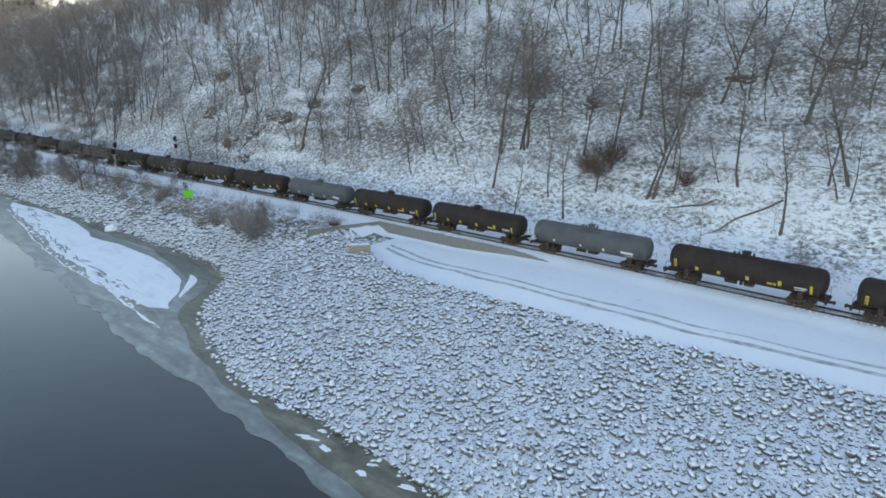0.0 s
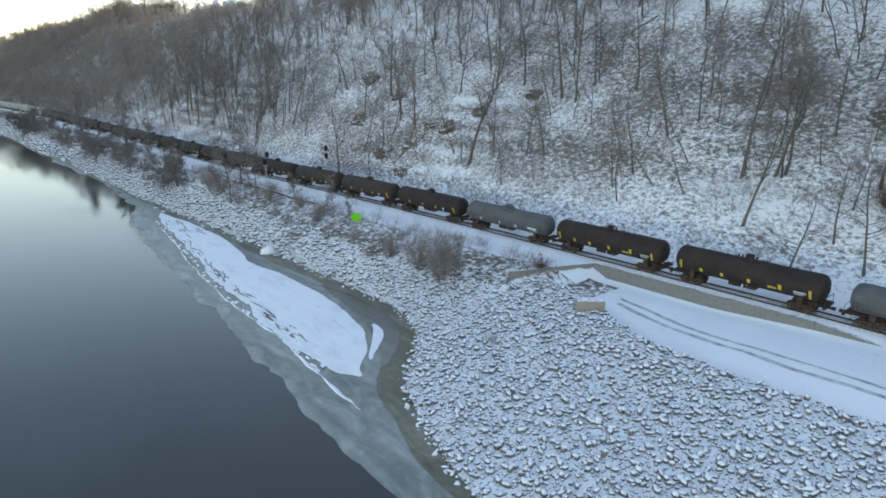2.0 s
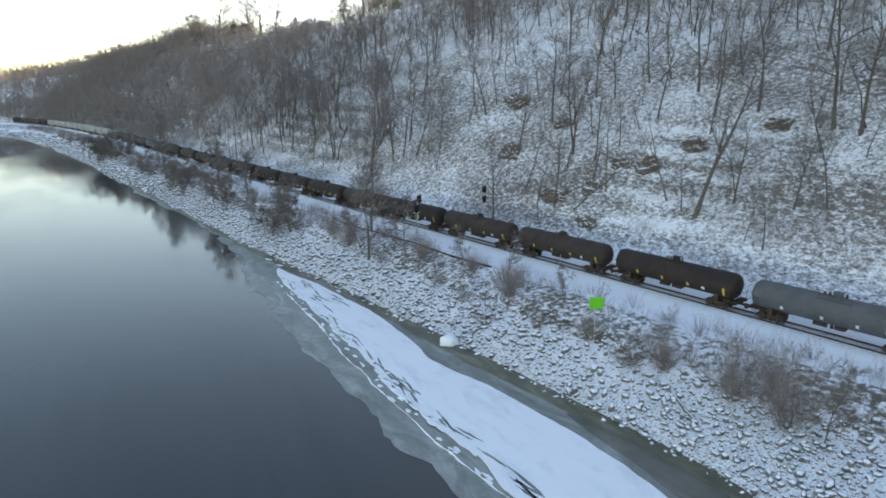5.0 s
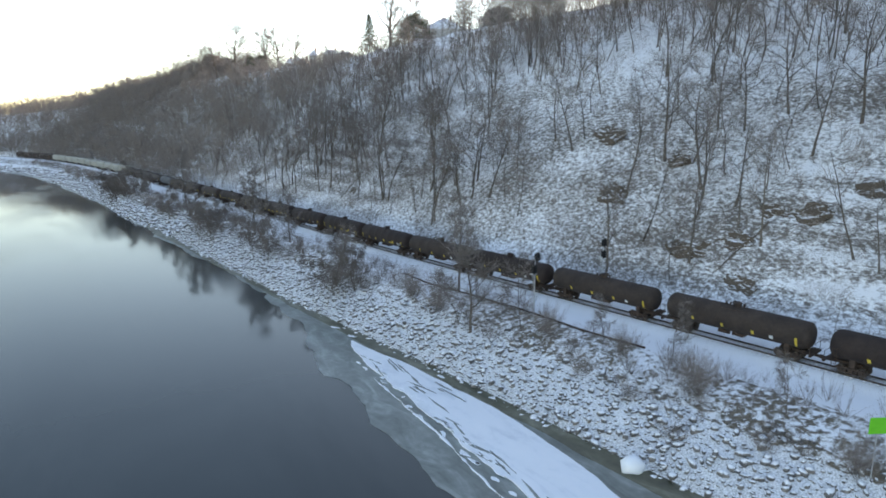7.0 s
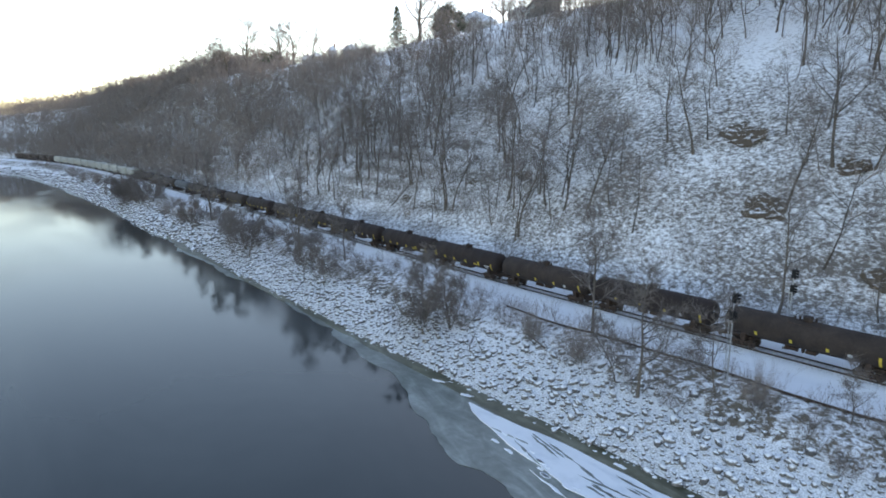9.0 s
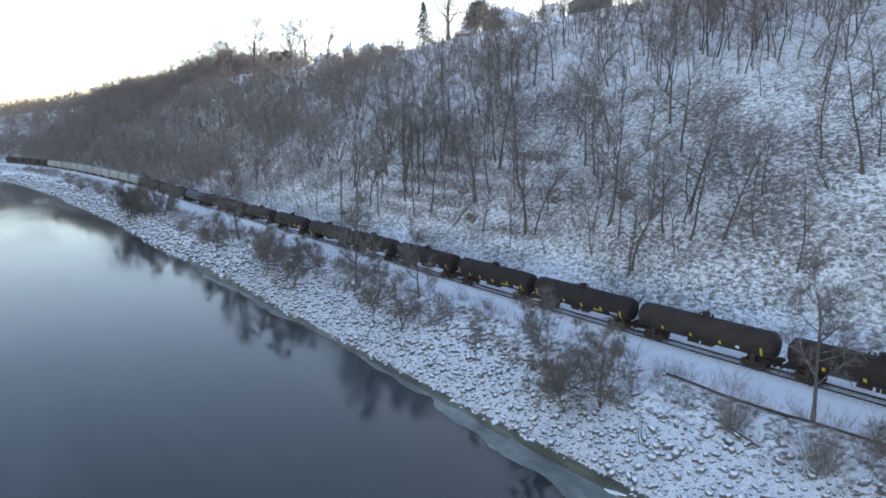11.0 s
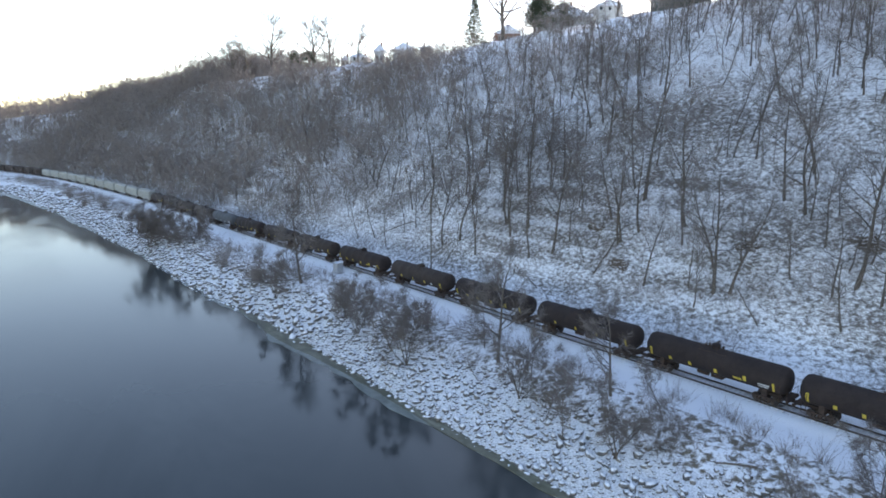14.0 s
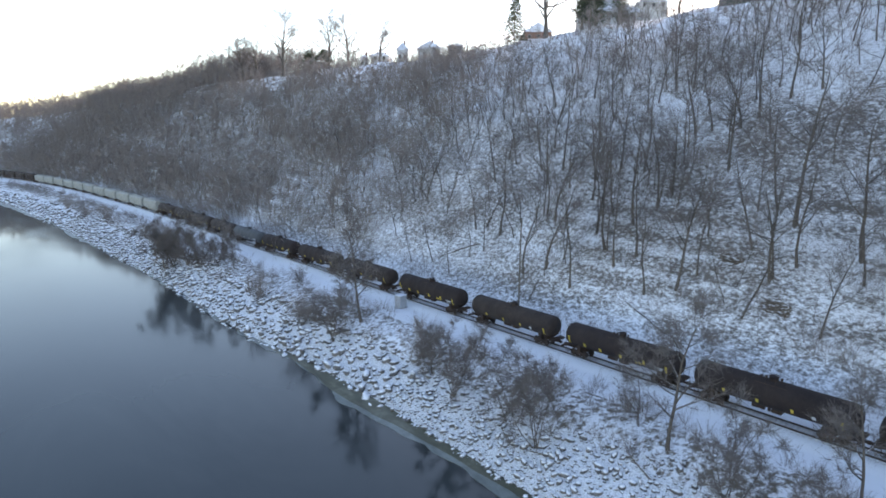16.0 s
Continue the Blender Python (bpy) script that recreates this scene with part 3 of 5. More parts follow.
def tank_car(paint, label, marks):
    root = tagged(new("tank_car"), label, "tank car", "cars of the standing train")
    prof = [(0.02, -8.16), (0.6, -8.11), (1.05, -7.98), (1.34, -7.78), (1.46, -7.56), (R_TANK, -7.3)]
    for y in (-4.6, -2.3, 0.0, 2.3, 4.6):
        prof += [(R_TANK, y - 0.06), (R_TANK + 0.008, y - 0.03), (R_TANK + 0.008, y + 0.03), (R_TANK, y + 0.06)]
    prof += [(r, -y) for r, y in prof[5::-1]]
    part("tank", lathe(fresh(), prof, 32, Matrix.Translation((0, 0, Z_TANK)) @ Matrix.Rotation(radians(-90), 4, "X")), paint, root, smooth=True)
    # dome with its fittings, the platform and its rail
    bm = fresh()
    top = Z_TANK + R_TANK
    lathe(bm, [(0.46, top - 0.12), (0.46, top + 0.36), (0.50, top + 0.37), (0.50, top + 0.42), (0.30, top + 0.50), (0.05, top + 0.52)], 16)
    dome = part("dome", bm, paint, root)
    for a, b in ((-0.75, 0.30), (0.78, 0.22), (1.25, 0.16)):
        bm = rod(fresh(), (0.05, a, top - 0.08), (0.05, a, top + b), 0.11, 8)
        rod(bm, (0.05, a, top + b), (0.05, a, top + b + 0.05), 0.15, 8)
        part("valve", bm, M_STEEL, dome)
    bm = fresh()
    for sx in (-1, 1):
        box(bm, sx * 0.72 - 0.22, sx * 0.72 + 0.22, -1.6, 1.6, top - 0.34, top - 0.29)
        for y in (-1.5, -0.5, 0.5, 1.5):
            rod(bm, (sx * 0.90, y, top - 0.32), (sx * 0.90, y, top + 0.30), 0.018, 4)
        rod(bm, (sx * 0.90, -1.5, top + 0.3), (sx * 0.90, 1.5, top + 0.3), 0.018, 4)
    part("top_platform", bm, M_STEEL, root)
    # cradle, sills, hand rail along the side
    for k in (-1, 1):
        bm = box(fresh(), -1.05, 1.05, k * 5.9 - 0.28, k * 5.9 + 0.28, 0.80, 1.75, bevel=0.05)
        box(bm, -0.33, 0.33, min(k * 5.2, k * 8.35), max(k * 5.2, k * 8.35), 0.78, 1.12, bevel=0.03)
        part("cradle", bm, M_STEEL, root)
    for k in (-1, 1):
        bm = fresh()
        box(bm, -1.45, 1.45, k * 8.30 - 0.12, k * 8.30 + 0.12, 0.92, 1.14, bevel=0.02)
        box(bm, -1.40, 1.40, min(k * 7.6, k * 8.3), max(k * 7.6, k * 8.3), 1.14, 1.18)
        for sx in (-1, 1):
            rod(bm, (sx * 1.40, k * 8.25, 1.14), (sx * 1.40, k * 8.25, 2.05), 0.025, 5)
        rod(bm, (-1.40, k * 8.25, 2.05), (1.40, k * 8.25, 2.05), 0.025, 5)
        part("end_platform", bm, M_STEEL, root)
        bm = fresh()
        box(bm, -0.14, 0.14, min(k * 8.3, k * 8.82), max(k * 8.3, k * 8.82), 0.74, 1.00, bevel=0.04)
        box(bm, -0.22, 0.14, min(k * 8.74, k * 9.0), max(k * 8.74, k * 9.0), 0.70, 1.04, bevel=0.05)
        part("coupler", bm, M_STEEL, root)
        for sx in (-1, 1):
            bm = fresh()
            for dy in (-0.2, 0.2):
                rod(bm, (sx * 1.50, k * 7.35 + dy, 0.55), (sx * 1.50, k * 7.35 + dy, 2.65), 0.03, 5)
            for i in range(6):
                rod(bm, (sx * 1.50, k * 7.35 - 0.2, 0.6 + i * 0.38), (sx * 1.50, k * 7.35 + 0.2, 0.6 + i * 0.38), 0.025, 5)
            part("ladder", bm, M_STEEL, root)
    for sx in (-1, 1):
        bm = fresh()
        for y in np.linspace(-6.6, 6.6, 9):
            rod(bm, (sx * 1.40, y, 2.1), (sx * 1.62, y, 1.92), 0.025, 5)
        rod(bm, (sx * 1.62, -6.7, 1.92), (sx * 1.62, 6.7, 1.92), 0.028, 5)
        part("hand_rail", bm, paint, root)
    bm = fresh()
    box(bm, -0.5, 0.5, -1.2, -0.2, 0.85, 1.22, bevel=0.05)
    rod(bm, (0.0, 0.6, 0.92), (0.0, 1.9, 0.92), 0.22, 10)
    rod(bm, (0.0, 0.15, 0.75), (0.0, 0.15, 1.25), 0.17, 10)
    part("bottom_valve_gear", bm, M_STEEL, root)
    for y0, y1, z0, z1, m in marks:
        part("marking" if m is not M_YELLOW else "yellow_plate", plate(fresh(), y0, y1, z0, z1), m, root)
    for k in (-1, 1):
        truck(root, k * 5.95)
    return root


MARKS = [(7.0, 7.3, 1.75, 2.75, M_YELLOW), (4.5, 4.85, 1.75, 2.25, M_YELLOW), (2.1, 2.45, 1.75, 2.25, M_YELLOW), (-0.9, -0.55, 1.75, 2.3, M_YELLOW),
         (-3.6, -2.7, 1.85, 2.12, M_YELLOW), (-4.1, -3.75, 1.9, 2.5, M_YELLOW), (-6.5, -5.3, 2.05, 2.2, M_WHITE), (-6.3, -5.3, 1.8, 1.92, M_WHITE), (-7.0, -6.75, 1.6, 2.6, M_YELLOW)]
PALE = [(4.5, 4.8, 1.8, 2.2, M_WHITE), (0.6, 0.9, 1.8, 2.2, M_WHITE), (-2.6, -2.3, 1.8, 2.2, M_WHITE), (-6.4, -4.8, 2.0, 2.3, M_WHITE), (-6.4, -5.2, 1.7, 1.85, M_WHITE)]
SOME = [(4.3, 4.6, 1.8, 2.25, M_YELLOW), (0.8, 1.1, 1.8, 2.25, M_YELLOW), (-2.6, -2.3, 1.8, 2.25, M_YELLOW), (-4.6, -4.2, 1.8, 2.2, M_WHITE), (-7.0, -6.75, 1.6, 2.6, M_YELLOW)]


def hopper_car(paint, label):
    """A ribbed covered hopper with sloped ends and bays."""
    root = tagged(new("hopper_car"), label, "hopper car", "cars of the standing train")
    bm = fresh()
    side = [(-1.5, 1.35), (-1.55, 3.9), (-1.15, 4.35), (0, 4.5), (1.15, 4.35), (1.55, 3.9), (1.5, 1.35)]
    a = [bm.verts.new((x, -7.6, z)) for x, z in side]
    b = [bm.verts.new((x, 7.6, z)) for x, z in side]
    n = len(side)
    for i in range(n):
        bm.faces.new((a[i], b[i], b[(i + 1) % n], a[(i + 1) % n]))
    bm.faces.new(a)
    bm.faces.new(b[::-1])
    body = part("body", bm, paint, root)
    for y in np.linspace(-7.4, 7.4, 11):
        part("rib", box(fresh(), -1.63, -1.50, y - 0.07, y + 0.07, 1.3, 3.9), paint, body)
    for y in (-4.6, 0.0, 4.6):
        bm = fresh()
        top = [bm.verts.new((x, y + d, 1.35)) for x, d in ((-1.3, -2.1), (1.3, -2.1), (1.3, 2.1), (-1.3, 2.1))]
        low = [bm.verts.new((x, y + d, 0.45)) for x, d in ((-0.5, -0.5), (0.5, -0.5), (0.5, 0.5), (-0.5, 0.5))]
        for i in range(4):
            bm.faces.new((top[i], top[(i + 1) % 4], low[(i + 1) % 4], low[i]))
        bm.faces.new(low)
        part("discharge_bay", bm, paint, root)
    bm = fresh()
    box(bm, -0.45, 0.45, -7.0, 7.0, 4.5, 4.62, bevel=0.03)
    part("roof_hatch", bm, paint, root)
    bm = fresh()
    for k in (-1, 1):
        box(bm, -1.5, 1.5, k * 8.3 - 0.15, k * 8.3 + 0.15, 0.9, 1.25, bevel=0.03)
        box(bm, -0.3, 0.3, min(k * 5, k * 8.85), max(k * 5, k * 8.85), 0.75, 1.1, bevel=0.03)
    part("end_sill", bm, M_STEEL, root)
    for k in (-1, 1):
        truck(root, k * 6.2)
    return root


def build_train():
    kinds = {
        "black": tank_car(M_BLACK, "black tank car with yellow safety plates, standing on the track", MARKS),
        "plain": tank_car(M_BLACK, "dull black tank car with a few small yellow plates", SOME),
        "grey": tank_car(M_GREYTANK, "weathered grey tank car with pale lettering marks", PALE),
        "brown": tank_car(M_BROWNTANK, "grimy brown-black tank car standing on the track", SOME),
        "hopper": hopper_car(M_HOPPER, "pale ribbed covered hopper car on the curve"),
        "dark": hopper_car(M_BROWNTANK, "dark ribbed hopper car on the curve"),
    }
    order = {1: "grey", 4: "grey", 6: "brown", 7: "brown", 5: "plain", 8: "plain", 9: "brown", 10: "black", 12: "plain", 14: "brown", 16: "brown", 17: "plain", 19: "grey", 20: "brown", 21: "brown", 22: "plain", 23: "brown"}
    used = set()
    for k in range(-4, 40):
        g0, g1 = (float(np.interp(i, [-5, 2, 8, 12, 13, 14, 15, 16, 19, 20, 44], [-81.3, 50.3, 157.5, 226.4, 244.5, 262.5, 281.5, 301.0, 358.3, 375.3, 797.7])) for i in (k, k + 1))
        x, y, a = on_track((g0 + g1) / 2)
        kind = order.get(k, "black") if k < 24 else ("dark" if k > 34 else "hopper")
        m = pose(x, y, RAIL_Z, 0, 0, math.degrees(a))
        if kind in used:
            copy_thing(kinds[kind], m)
        else:
            kinds[kind].matrix_basis = m
            used.add(kind)


build_train()


# ---- things beside the track ----
def build_wall():
    """Low concrete retaining wall: along the track, turning towards the river, tapering into the ground at its end."""
    root = tagged(new("retaining_wall"), "low weathered concrete retaining wall beside the track", "wall")

    def run(pts, name):
        v, f = [], []
        for i, (x, y, zt, zb) in enumerate(pts):
            p, q = pts[max(0, i - 1)], pts[min(len(pts) - 1, i + 1)]
            d = Vector((q[0] - p[0], q[1] - p[1])).normalized()
            nx, ny = -d.y * 0.2, d.x * 0.2
            v += [(x + nx, y + ny, zb), (x - nx, y - ny, zb), (x - nx, y - ny, zt - 0.05), (x - nx * 0.75, y - ny * 0.75, zt), (x + nx * 0.75, y + ny * 0.75, zt), (x + nx, y + ny, zt - 0.05)]
        for i in range(len(pts) - 1):
            for j in range(6):
                a, b = i * 6 + j, i * 6 + (j + 1) % 6
                f.append((a, b, b + 6, a + 6))
        f += [tuple(range(6))[::-1], tuple(range(len(v) - 6, len(v)))]
        mesh_object(name, v, f, [M_CONCRETE], parent=root)
    ys = [77.2, 72.0, 66.5, 61.0, 55.5, 50.8]
    for a, b in zip(ys, ys[1:]):
        run([(float(track_x(y)) - 2.45, y, 5.12, 3.0) for y in np.linspace(a - 0.015, b + 0.015, 4)], "wall_panel")
    run([(float(track_x(y)) - 2.45 - (50.8 - y) * 0.05, y, z, 3.6) for y, z in ((50.77, 5.12), (47.5, 4.85), (44, 4.5), (42, 4.3))], "wall_panel")
    x0 = float(track_x(77.2)) - 2.45
    for a, b in ((0, 0.33), (0.33, 0.66), (0.66, 1.0)):
        run([(x0 + (51.4 - x0) * k, 77.4 + 4.6 * k, 5.05 - 0.25 * k, 2.6) for k in np.linspace(a + 0.002, b - 0.002, 3)], "wall_panel")


build_wall()


def on_ground(x, y):
    return float(ground_z(np.array([x]), np.array([y]))[0])


def build_block():
    bm = fresh()
    box(bm, -1.55, 1.55, -0.5, 0.5, -0.4, 1.05, bevel=0.08)
    for v in bm.verts:
        v.co += Vector((noise.noise(v.co * 1.7) * 0.08, noise.noise(v.co * 2.1 + Vector((5, 0, 0))) * 0.08, noise.noise(v.co * 1.3) * 0.05))
    ob = part("stone_block", bm, M_TAN, None)
    ob.matrix_basis = pose(51.4, 68.6, on_ground(51.4, 68.6) + 0.1, 4, 0, -38)
    tagged(ob, "large tan stone block half sunk in the snow", "stone block")


build_block()


def build_signal(x, y, z, tall, heads, turn, label):
    root = tagged(new("railway_signal"), label, "railway signal", "signals beside the track")
    root.matrix_basis = pose(x, y, z, 0, 0, turn)
    box_bm = box(fresh(), -0.35, 0.35, -0.35, 0.35, -0.3, 0.25, bevel=0.04)
    part("footing", box_bm, M_CONCRETE, root)
    mast = part("mast", rod(fresh(), (0, 0, 0.2), (0, 0, tall), 0.085, 10, 0.065), M_ALU, root, "galvanised mast")
    bm = fresh()
    for dx in (-0.2, 0.2):
        rod(bm, (dx, 0.28, 0.2), (dx, 0.28, tall - 1.4), 0.025, 5)
    for i in range(int((tall - 1.6) / 0.35)):
        rod(bm, (-0.2, 0.28, 0.45 + i * 0.35), (0.2, 0.28, 0.45 + i * 0.35), 0.02, 5)
    part("ladder", bm, M_ALU, mast)
    part("platform", box(fresh(), -0.45, 0.45, -0.1, 0.55, tall - 1.75, tall - 1.68), M_ALU, mast)
    for h, dx in heads:
        bm = fresh()
        box(bm, dx - 0.40, dx + 0.40, -0.20, -0.14, tall + h - 0.62, tall + h + 0.55, bevel=0.05)
        box(bm, dx - 0.24, dx + 0.24, -0.14, 0.22, tall + h - 0.50, tall + h + 0.42, bevel=0.03)
        rod(bm, (min(0, dx), 0, tall + h - 0.1), (max(0.01, dx), 0, tall + h - 0.1), 0.035, 6)
        head = part("signal_head", bm, M_SIGNAL, root, "black signal head with hoods")
        for i in (-0.3, 0.0, 0.3):
            bm = fresh()
            rod(bm, (dx, -0.20, tall + h + i - 0.03), (dx, -0.46, tall + h + i - 0.03), 0.12, 10, 0.13)
            part("hood", bm, M_SIGNAL, head)
    return root


build_signal(45.2, 149.2, on_ground(45.2, 149.2), 8.2, [(0.5, 0.35), (-1.0, -0.35)], 20, "tall two-headed railway signal on a galvanised mast")
build_signal(float(track_x(151.5)) + 3.9, 151.5, on_ground(float(track_x(151.5)) + 3.9, 151.5), 8.2, [(0.4, 0.0), (-1.3, 0.0)], 20, "black railway signal with stacked heads across the track")


def build_sign():
    root = tagged(new("green_sign"), "plain bright green square sign on a thin post among shrubs", "sign")
    z = on_ground(44.5, 109.8)
    root.matrix_basis = pose(44.5, 109.8, z, 0, 0, -28)
    part("post", rod(fresh(), (0, 0.06, -0.3), (0, 0.06, 7.6 - z), 0.05, 8), M_ALU, root, "thin metal post")
    part("panel", box(fresh(), -0.75, 0.75, -0.03, 0.02, 7.0 - z, 8.3 - z, bevel=0.02), M_GREEN, root)


build_sign()


def build_cabinet():
    x, y = 37.4, 293.0
    root = tagged(new("equipment_cabinet"), "silver metal equipment cabinet standing in the snow by the track", "equipment cabinet")
    root.matrix_basis = pose(x, y, on_ground(x, y), 0, 0, 12)
    part("plinth", box(fresh(), -0.9, 0.9, -0.75, 0.75, -0.2, 0.2), M_CONCRETE, root)
    body = part("body", box(fresh(), -0.8, 0.8, -0.65, 0.65, 0.2, 2.2, bevel=0.04), M_ALU, root)
    part("roof", box(fresh(), -0.9, 0.9, -0.75, 0.75, 2.2, 2.32, bevel=0.03), M_ROOFSNOW, root, "snow-covered roof")
    part("door", box(fresh(), -0.65, 0.65, -0.68, -0.65, 0.35, 2.05, bevel=0.01), M_ALU, body)


build_cabinet()


def build_pole(x, y, tall, label, wires=True):
    root = tagged(new("utility_pole"), label, "utility pole")
    root.matrix_basis = pose(x, y, on_ground(x, y), 0.8, -0.6, 20)
    part("pole", rod(fresh(), (0, 0, -0.8), (0, 0, tall), 0.16, 10, 0.10), M_WOOD, root)
    if wires:
        part("crossarm", box(fresh(), -1.2, 1.2, -0.06, 0.06, tall - 0.9, tall - 0.78), M_WOOD, root)


build_pole(float(track_x(275)) + 5.2, 275.0, 17.0, "tall bare wooden pole at the foot of the hill", False)


def build_pipe():
    pts = []
    for y in np.arange(135.0, 183.0, 2.0):
        x = float(track_x(y)) - 8.6 + 0.35 * math.sin(y * 0.21)
        pts.append((x, y, on_ground(x, y) + 0.16 + 0.03 * math.sin(y * 0.5)))
    v, f = [], []
    for x, y, z in pts:
        v += [(x + 0.13 * math.cos(a), y, z + 0.13 * math.sin(a)) for a in np.arange(8) * math.pi / 4]
    for r in range(len(pts) - 1):
        f += [(r * 8 + k, r * 8 + (k + 1) % 8, r * 8 + 8 + (k + 1) % 8, r * 8 + 8 + k) for k in range(8)]
    f += [tuple(range(8)), tuple(range(len(v) - 8, len(v)))[::-1]]
    tagged(mesh_object("pipe", v, f, [M_STEEL]), "long dark rusty pipe lying along the snowy bench", "pipe")


build_pipe()


def build_tyre_tracks():
    m, n, l, b = mat("packed_grey_snow", 0.85)
    a = noise_tex(n, l, coords(n, l), 1.1, 5, 0.65)
    l.new(ramp(n, l, a, [(0.32, (0.26, 0.265, 0.27)), (0.62, (0.62, 0.645, 0.68))]), b.inputs["Base Color"])
    path = line([(-60, 61.5), (0, 59.3), (6.5, 58.6), (23, 56.0), (42, 54.2), (55, 54.6), (64, 55.6), (71, 57.0)], 8)
    for off, y1, w in ((0.0, 69.0, 0.42), (1.5, 70.0, 0.32)):
        ys = np.arange(-40, y1, 0.8)
        v, f = [], []
        for j, y in enumerate(ys):
            wob = float(fractal(np.array([off * 9.0]), np.array([y]), 7, 21)[0]) * 0.25
            half = w * (0.7 + 0.5 * float(fractal(np.array([off * 5.0 + 3]), np.array([y]), 3, 22)[0]))
            x = float(path(y)) + off + wob
            for e in (-half, -half * 0.5, half * 0.5, half):
                v.append((x + e, y, on_ground(x + e, y) + (0.035 if abs(e) < half * 0.9 else 0.004)))
            if j:
                o = j * 4
                f += [(o - 4 + i, o - 3 + i, o + 1 + i, o + i) for i in range(3)]
        tagged(mesh_object("tyre_track", v, f, [m], smooth=True), "grey packed wheel track across the snowy landing", "tyre track", "wheel tracks on the landing")


build_tyre_tracks()


# ---- buildings on the ridge ----
def window(parent, x, y, z, w, h, axis):
    bm = fresh()
    d = 0.06
    if axis == "y":
        box(bm, x - w / 2 - 0.1, x + w / 2 + 0.1, y - d, y + 0.02, z - 0.1, z + h + 0.1)
    else:
        box(bm, x - d, x + 0.02, y - w / 2 - 0.1, y + w / 2 + 0.1, z - 0.1, z + h + 0.1)
    fr = part("window", bm, M_WHITE, parent)
    bm = fresh()
    if axis == "y":
        box(bm, x - w / 2, x + w / 2, y - d - 0.02, y - d + 0.015, z, z + h)
    else:
        box(bm, x - d - 0.02, x - d + 0.015, y - w / 2, y + w / 2, z, z + h)
    part("pane", bm, M_GLASS, fr)


def gable_roof(bm, w, d, z0, z1, over=0.6, hip=0.0):
    """A ridge along y over a plan w by d, its ends drawn in by hip."""
    a, b = w / 2 + over, d / 2 + over
    lo = [(-a, -b), (a, -b), (a, b), (-a, b)]
    v0 = [bm.verts.new((x, y, z0)) for x, y in lo]
    v1 = [bm.verts.new((x, y, z0 + 0.25)) for x, y in lo]
    r0, r1 = bm.verts.new((0, -b + hip, z1)), bm.verts.new((0, b - hip, z1))
    bm.faces.new(v0[::-1])
    for i in range(4):
        bm.faces.new((v0[i], v0[(i + 1) % 4], v1[(i + 1) % 4], v1[i]))
    bm.faces.new((v1[0], v1[1], r0))
    bm.faces.new((v1[2], v1[3], r1))
    bm.faces.new((v1[1], v1[2], r1, r0))
    bm.faces.new((v1[3], v1[0], r0, r1))
    return bm


def house(x, y, turn, w, d, h, rise, wall, roof, label, hip=0.0, rows=1, lift=0.0):
    z = on_ground(x, y) + lift
    root = tagged(new("house"), label, "house", "houses on the ridge")
    root.matrix_basis = pose(x, y, z, 0, 0, turn)
    body = part("wall", box(fresh(), -w / 2, w / 2, -d / 2, d / 2, -4.0 - lift, h), wall, root)
    part("roof", gable_roof(fresh(), w, d, h, h + rise, 0.6, hip), roof, root, "snow-covered roof" if roof is M_ROOFSNOW else "")
    part("chimney", box(fresh(), w * 0.15, w * 0.15 + 0.8, d * 0.1, d * 0.1 + 0.8, h, h + rise + 0.9), M_BRICK, root)
    for r in range(rows):
        zz = 0.9 + r * 3.0
        for i in range(max(2, int(d / 3.2))):
            window(body, -w / 2, -d / 2 + (i + 0.5) * d / max(2, int(d / 3.2)), zz, 1.1, 1.5, "x")
        for i in range(max(2, int(w / 3.2))):
            window(body, -w / 2 + (i + 0.5) * w / max(2, int(w / 3.2)), -d / 2, zz, 1.1, 1.5, "y")
    return root


house(166.0, 361.0, -35, 19, 19, 2.8, 6.6, M_SIDING, M_ROOFSNOW, "pale house with a steep snowy hipped roof", 9.2, 0, 0.2)
house(153.0, 300.0, -30, 9, 20, 3.0, 1.0, M_DARKROOF, M_DARKROOF, "long low dark building at the edge of the ridge", 0.5, 1, 1.2)
house(128.3, 459.0, -35, 8, 20, 2.4, 2.2, M_SIDING, M_ROOFSNOW, "low pale house with a broad snowy roof", 1.5, 1, 0.5)
house(121.0, 462.0, -30, 3.6, 3.6, 3.0, 3.0, M_SIDING, M_ROOFSNOW, "small pale turret with a pointed snowy roof", 2.3, 1, 0.5)
house(128.4, 441.0, -30, 4.4, 4.4, 4.4, 3.6, M_SIDING, M_ROOFSNOW, "small pale turret with a pointed snowy roof", 2.7, 1, 0.3)
house(135.4, 431.0, -30, 9, 11, 4.0, 3.4, M_SIDING, M_ROOFSNOW, "pale gabled house with a steep snowy roof", 2.0, 1, 0.3)
house(137.0, 414.0, -35, 5, 13, 1.7, 0.7, M_DARKROOF, M_ROOFSNOW, "long low dark outbuilding under snow", 0.5, 1, 0.3)
house(191.0, 425.0, -35, 12, 18, 3.6, 4.6, M_BRICK, M_ROOFSNOW, "long red brick building with rows of white-framed windows", 1.2, 1, 5.0)
house(201.8, 372.0, -35, 11, 17, 2.6, 3.0, M_SIDING, M_ROOFSNOW, "pale house with a snowy roof behind evergreens", 2.5, 1, 7.0)


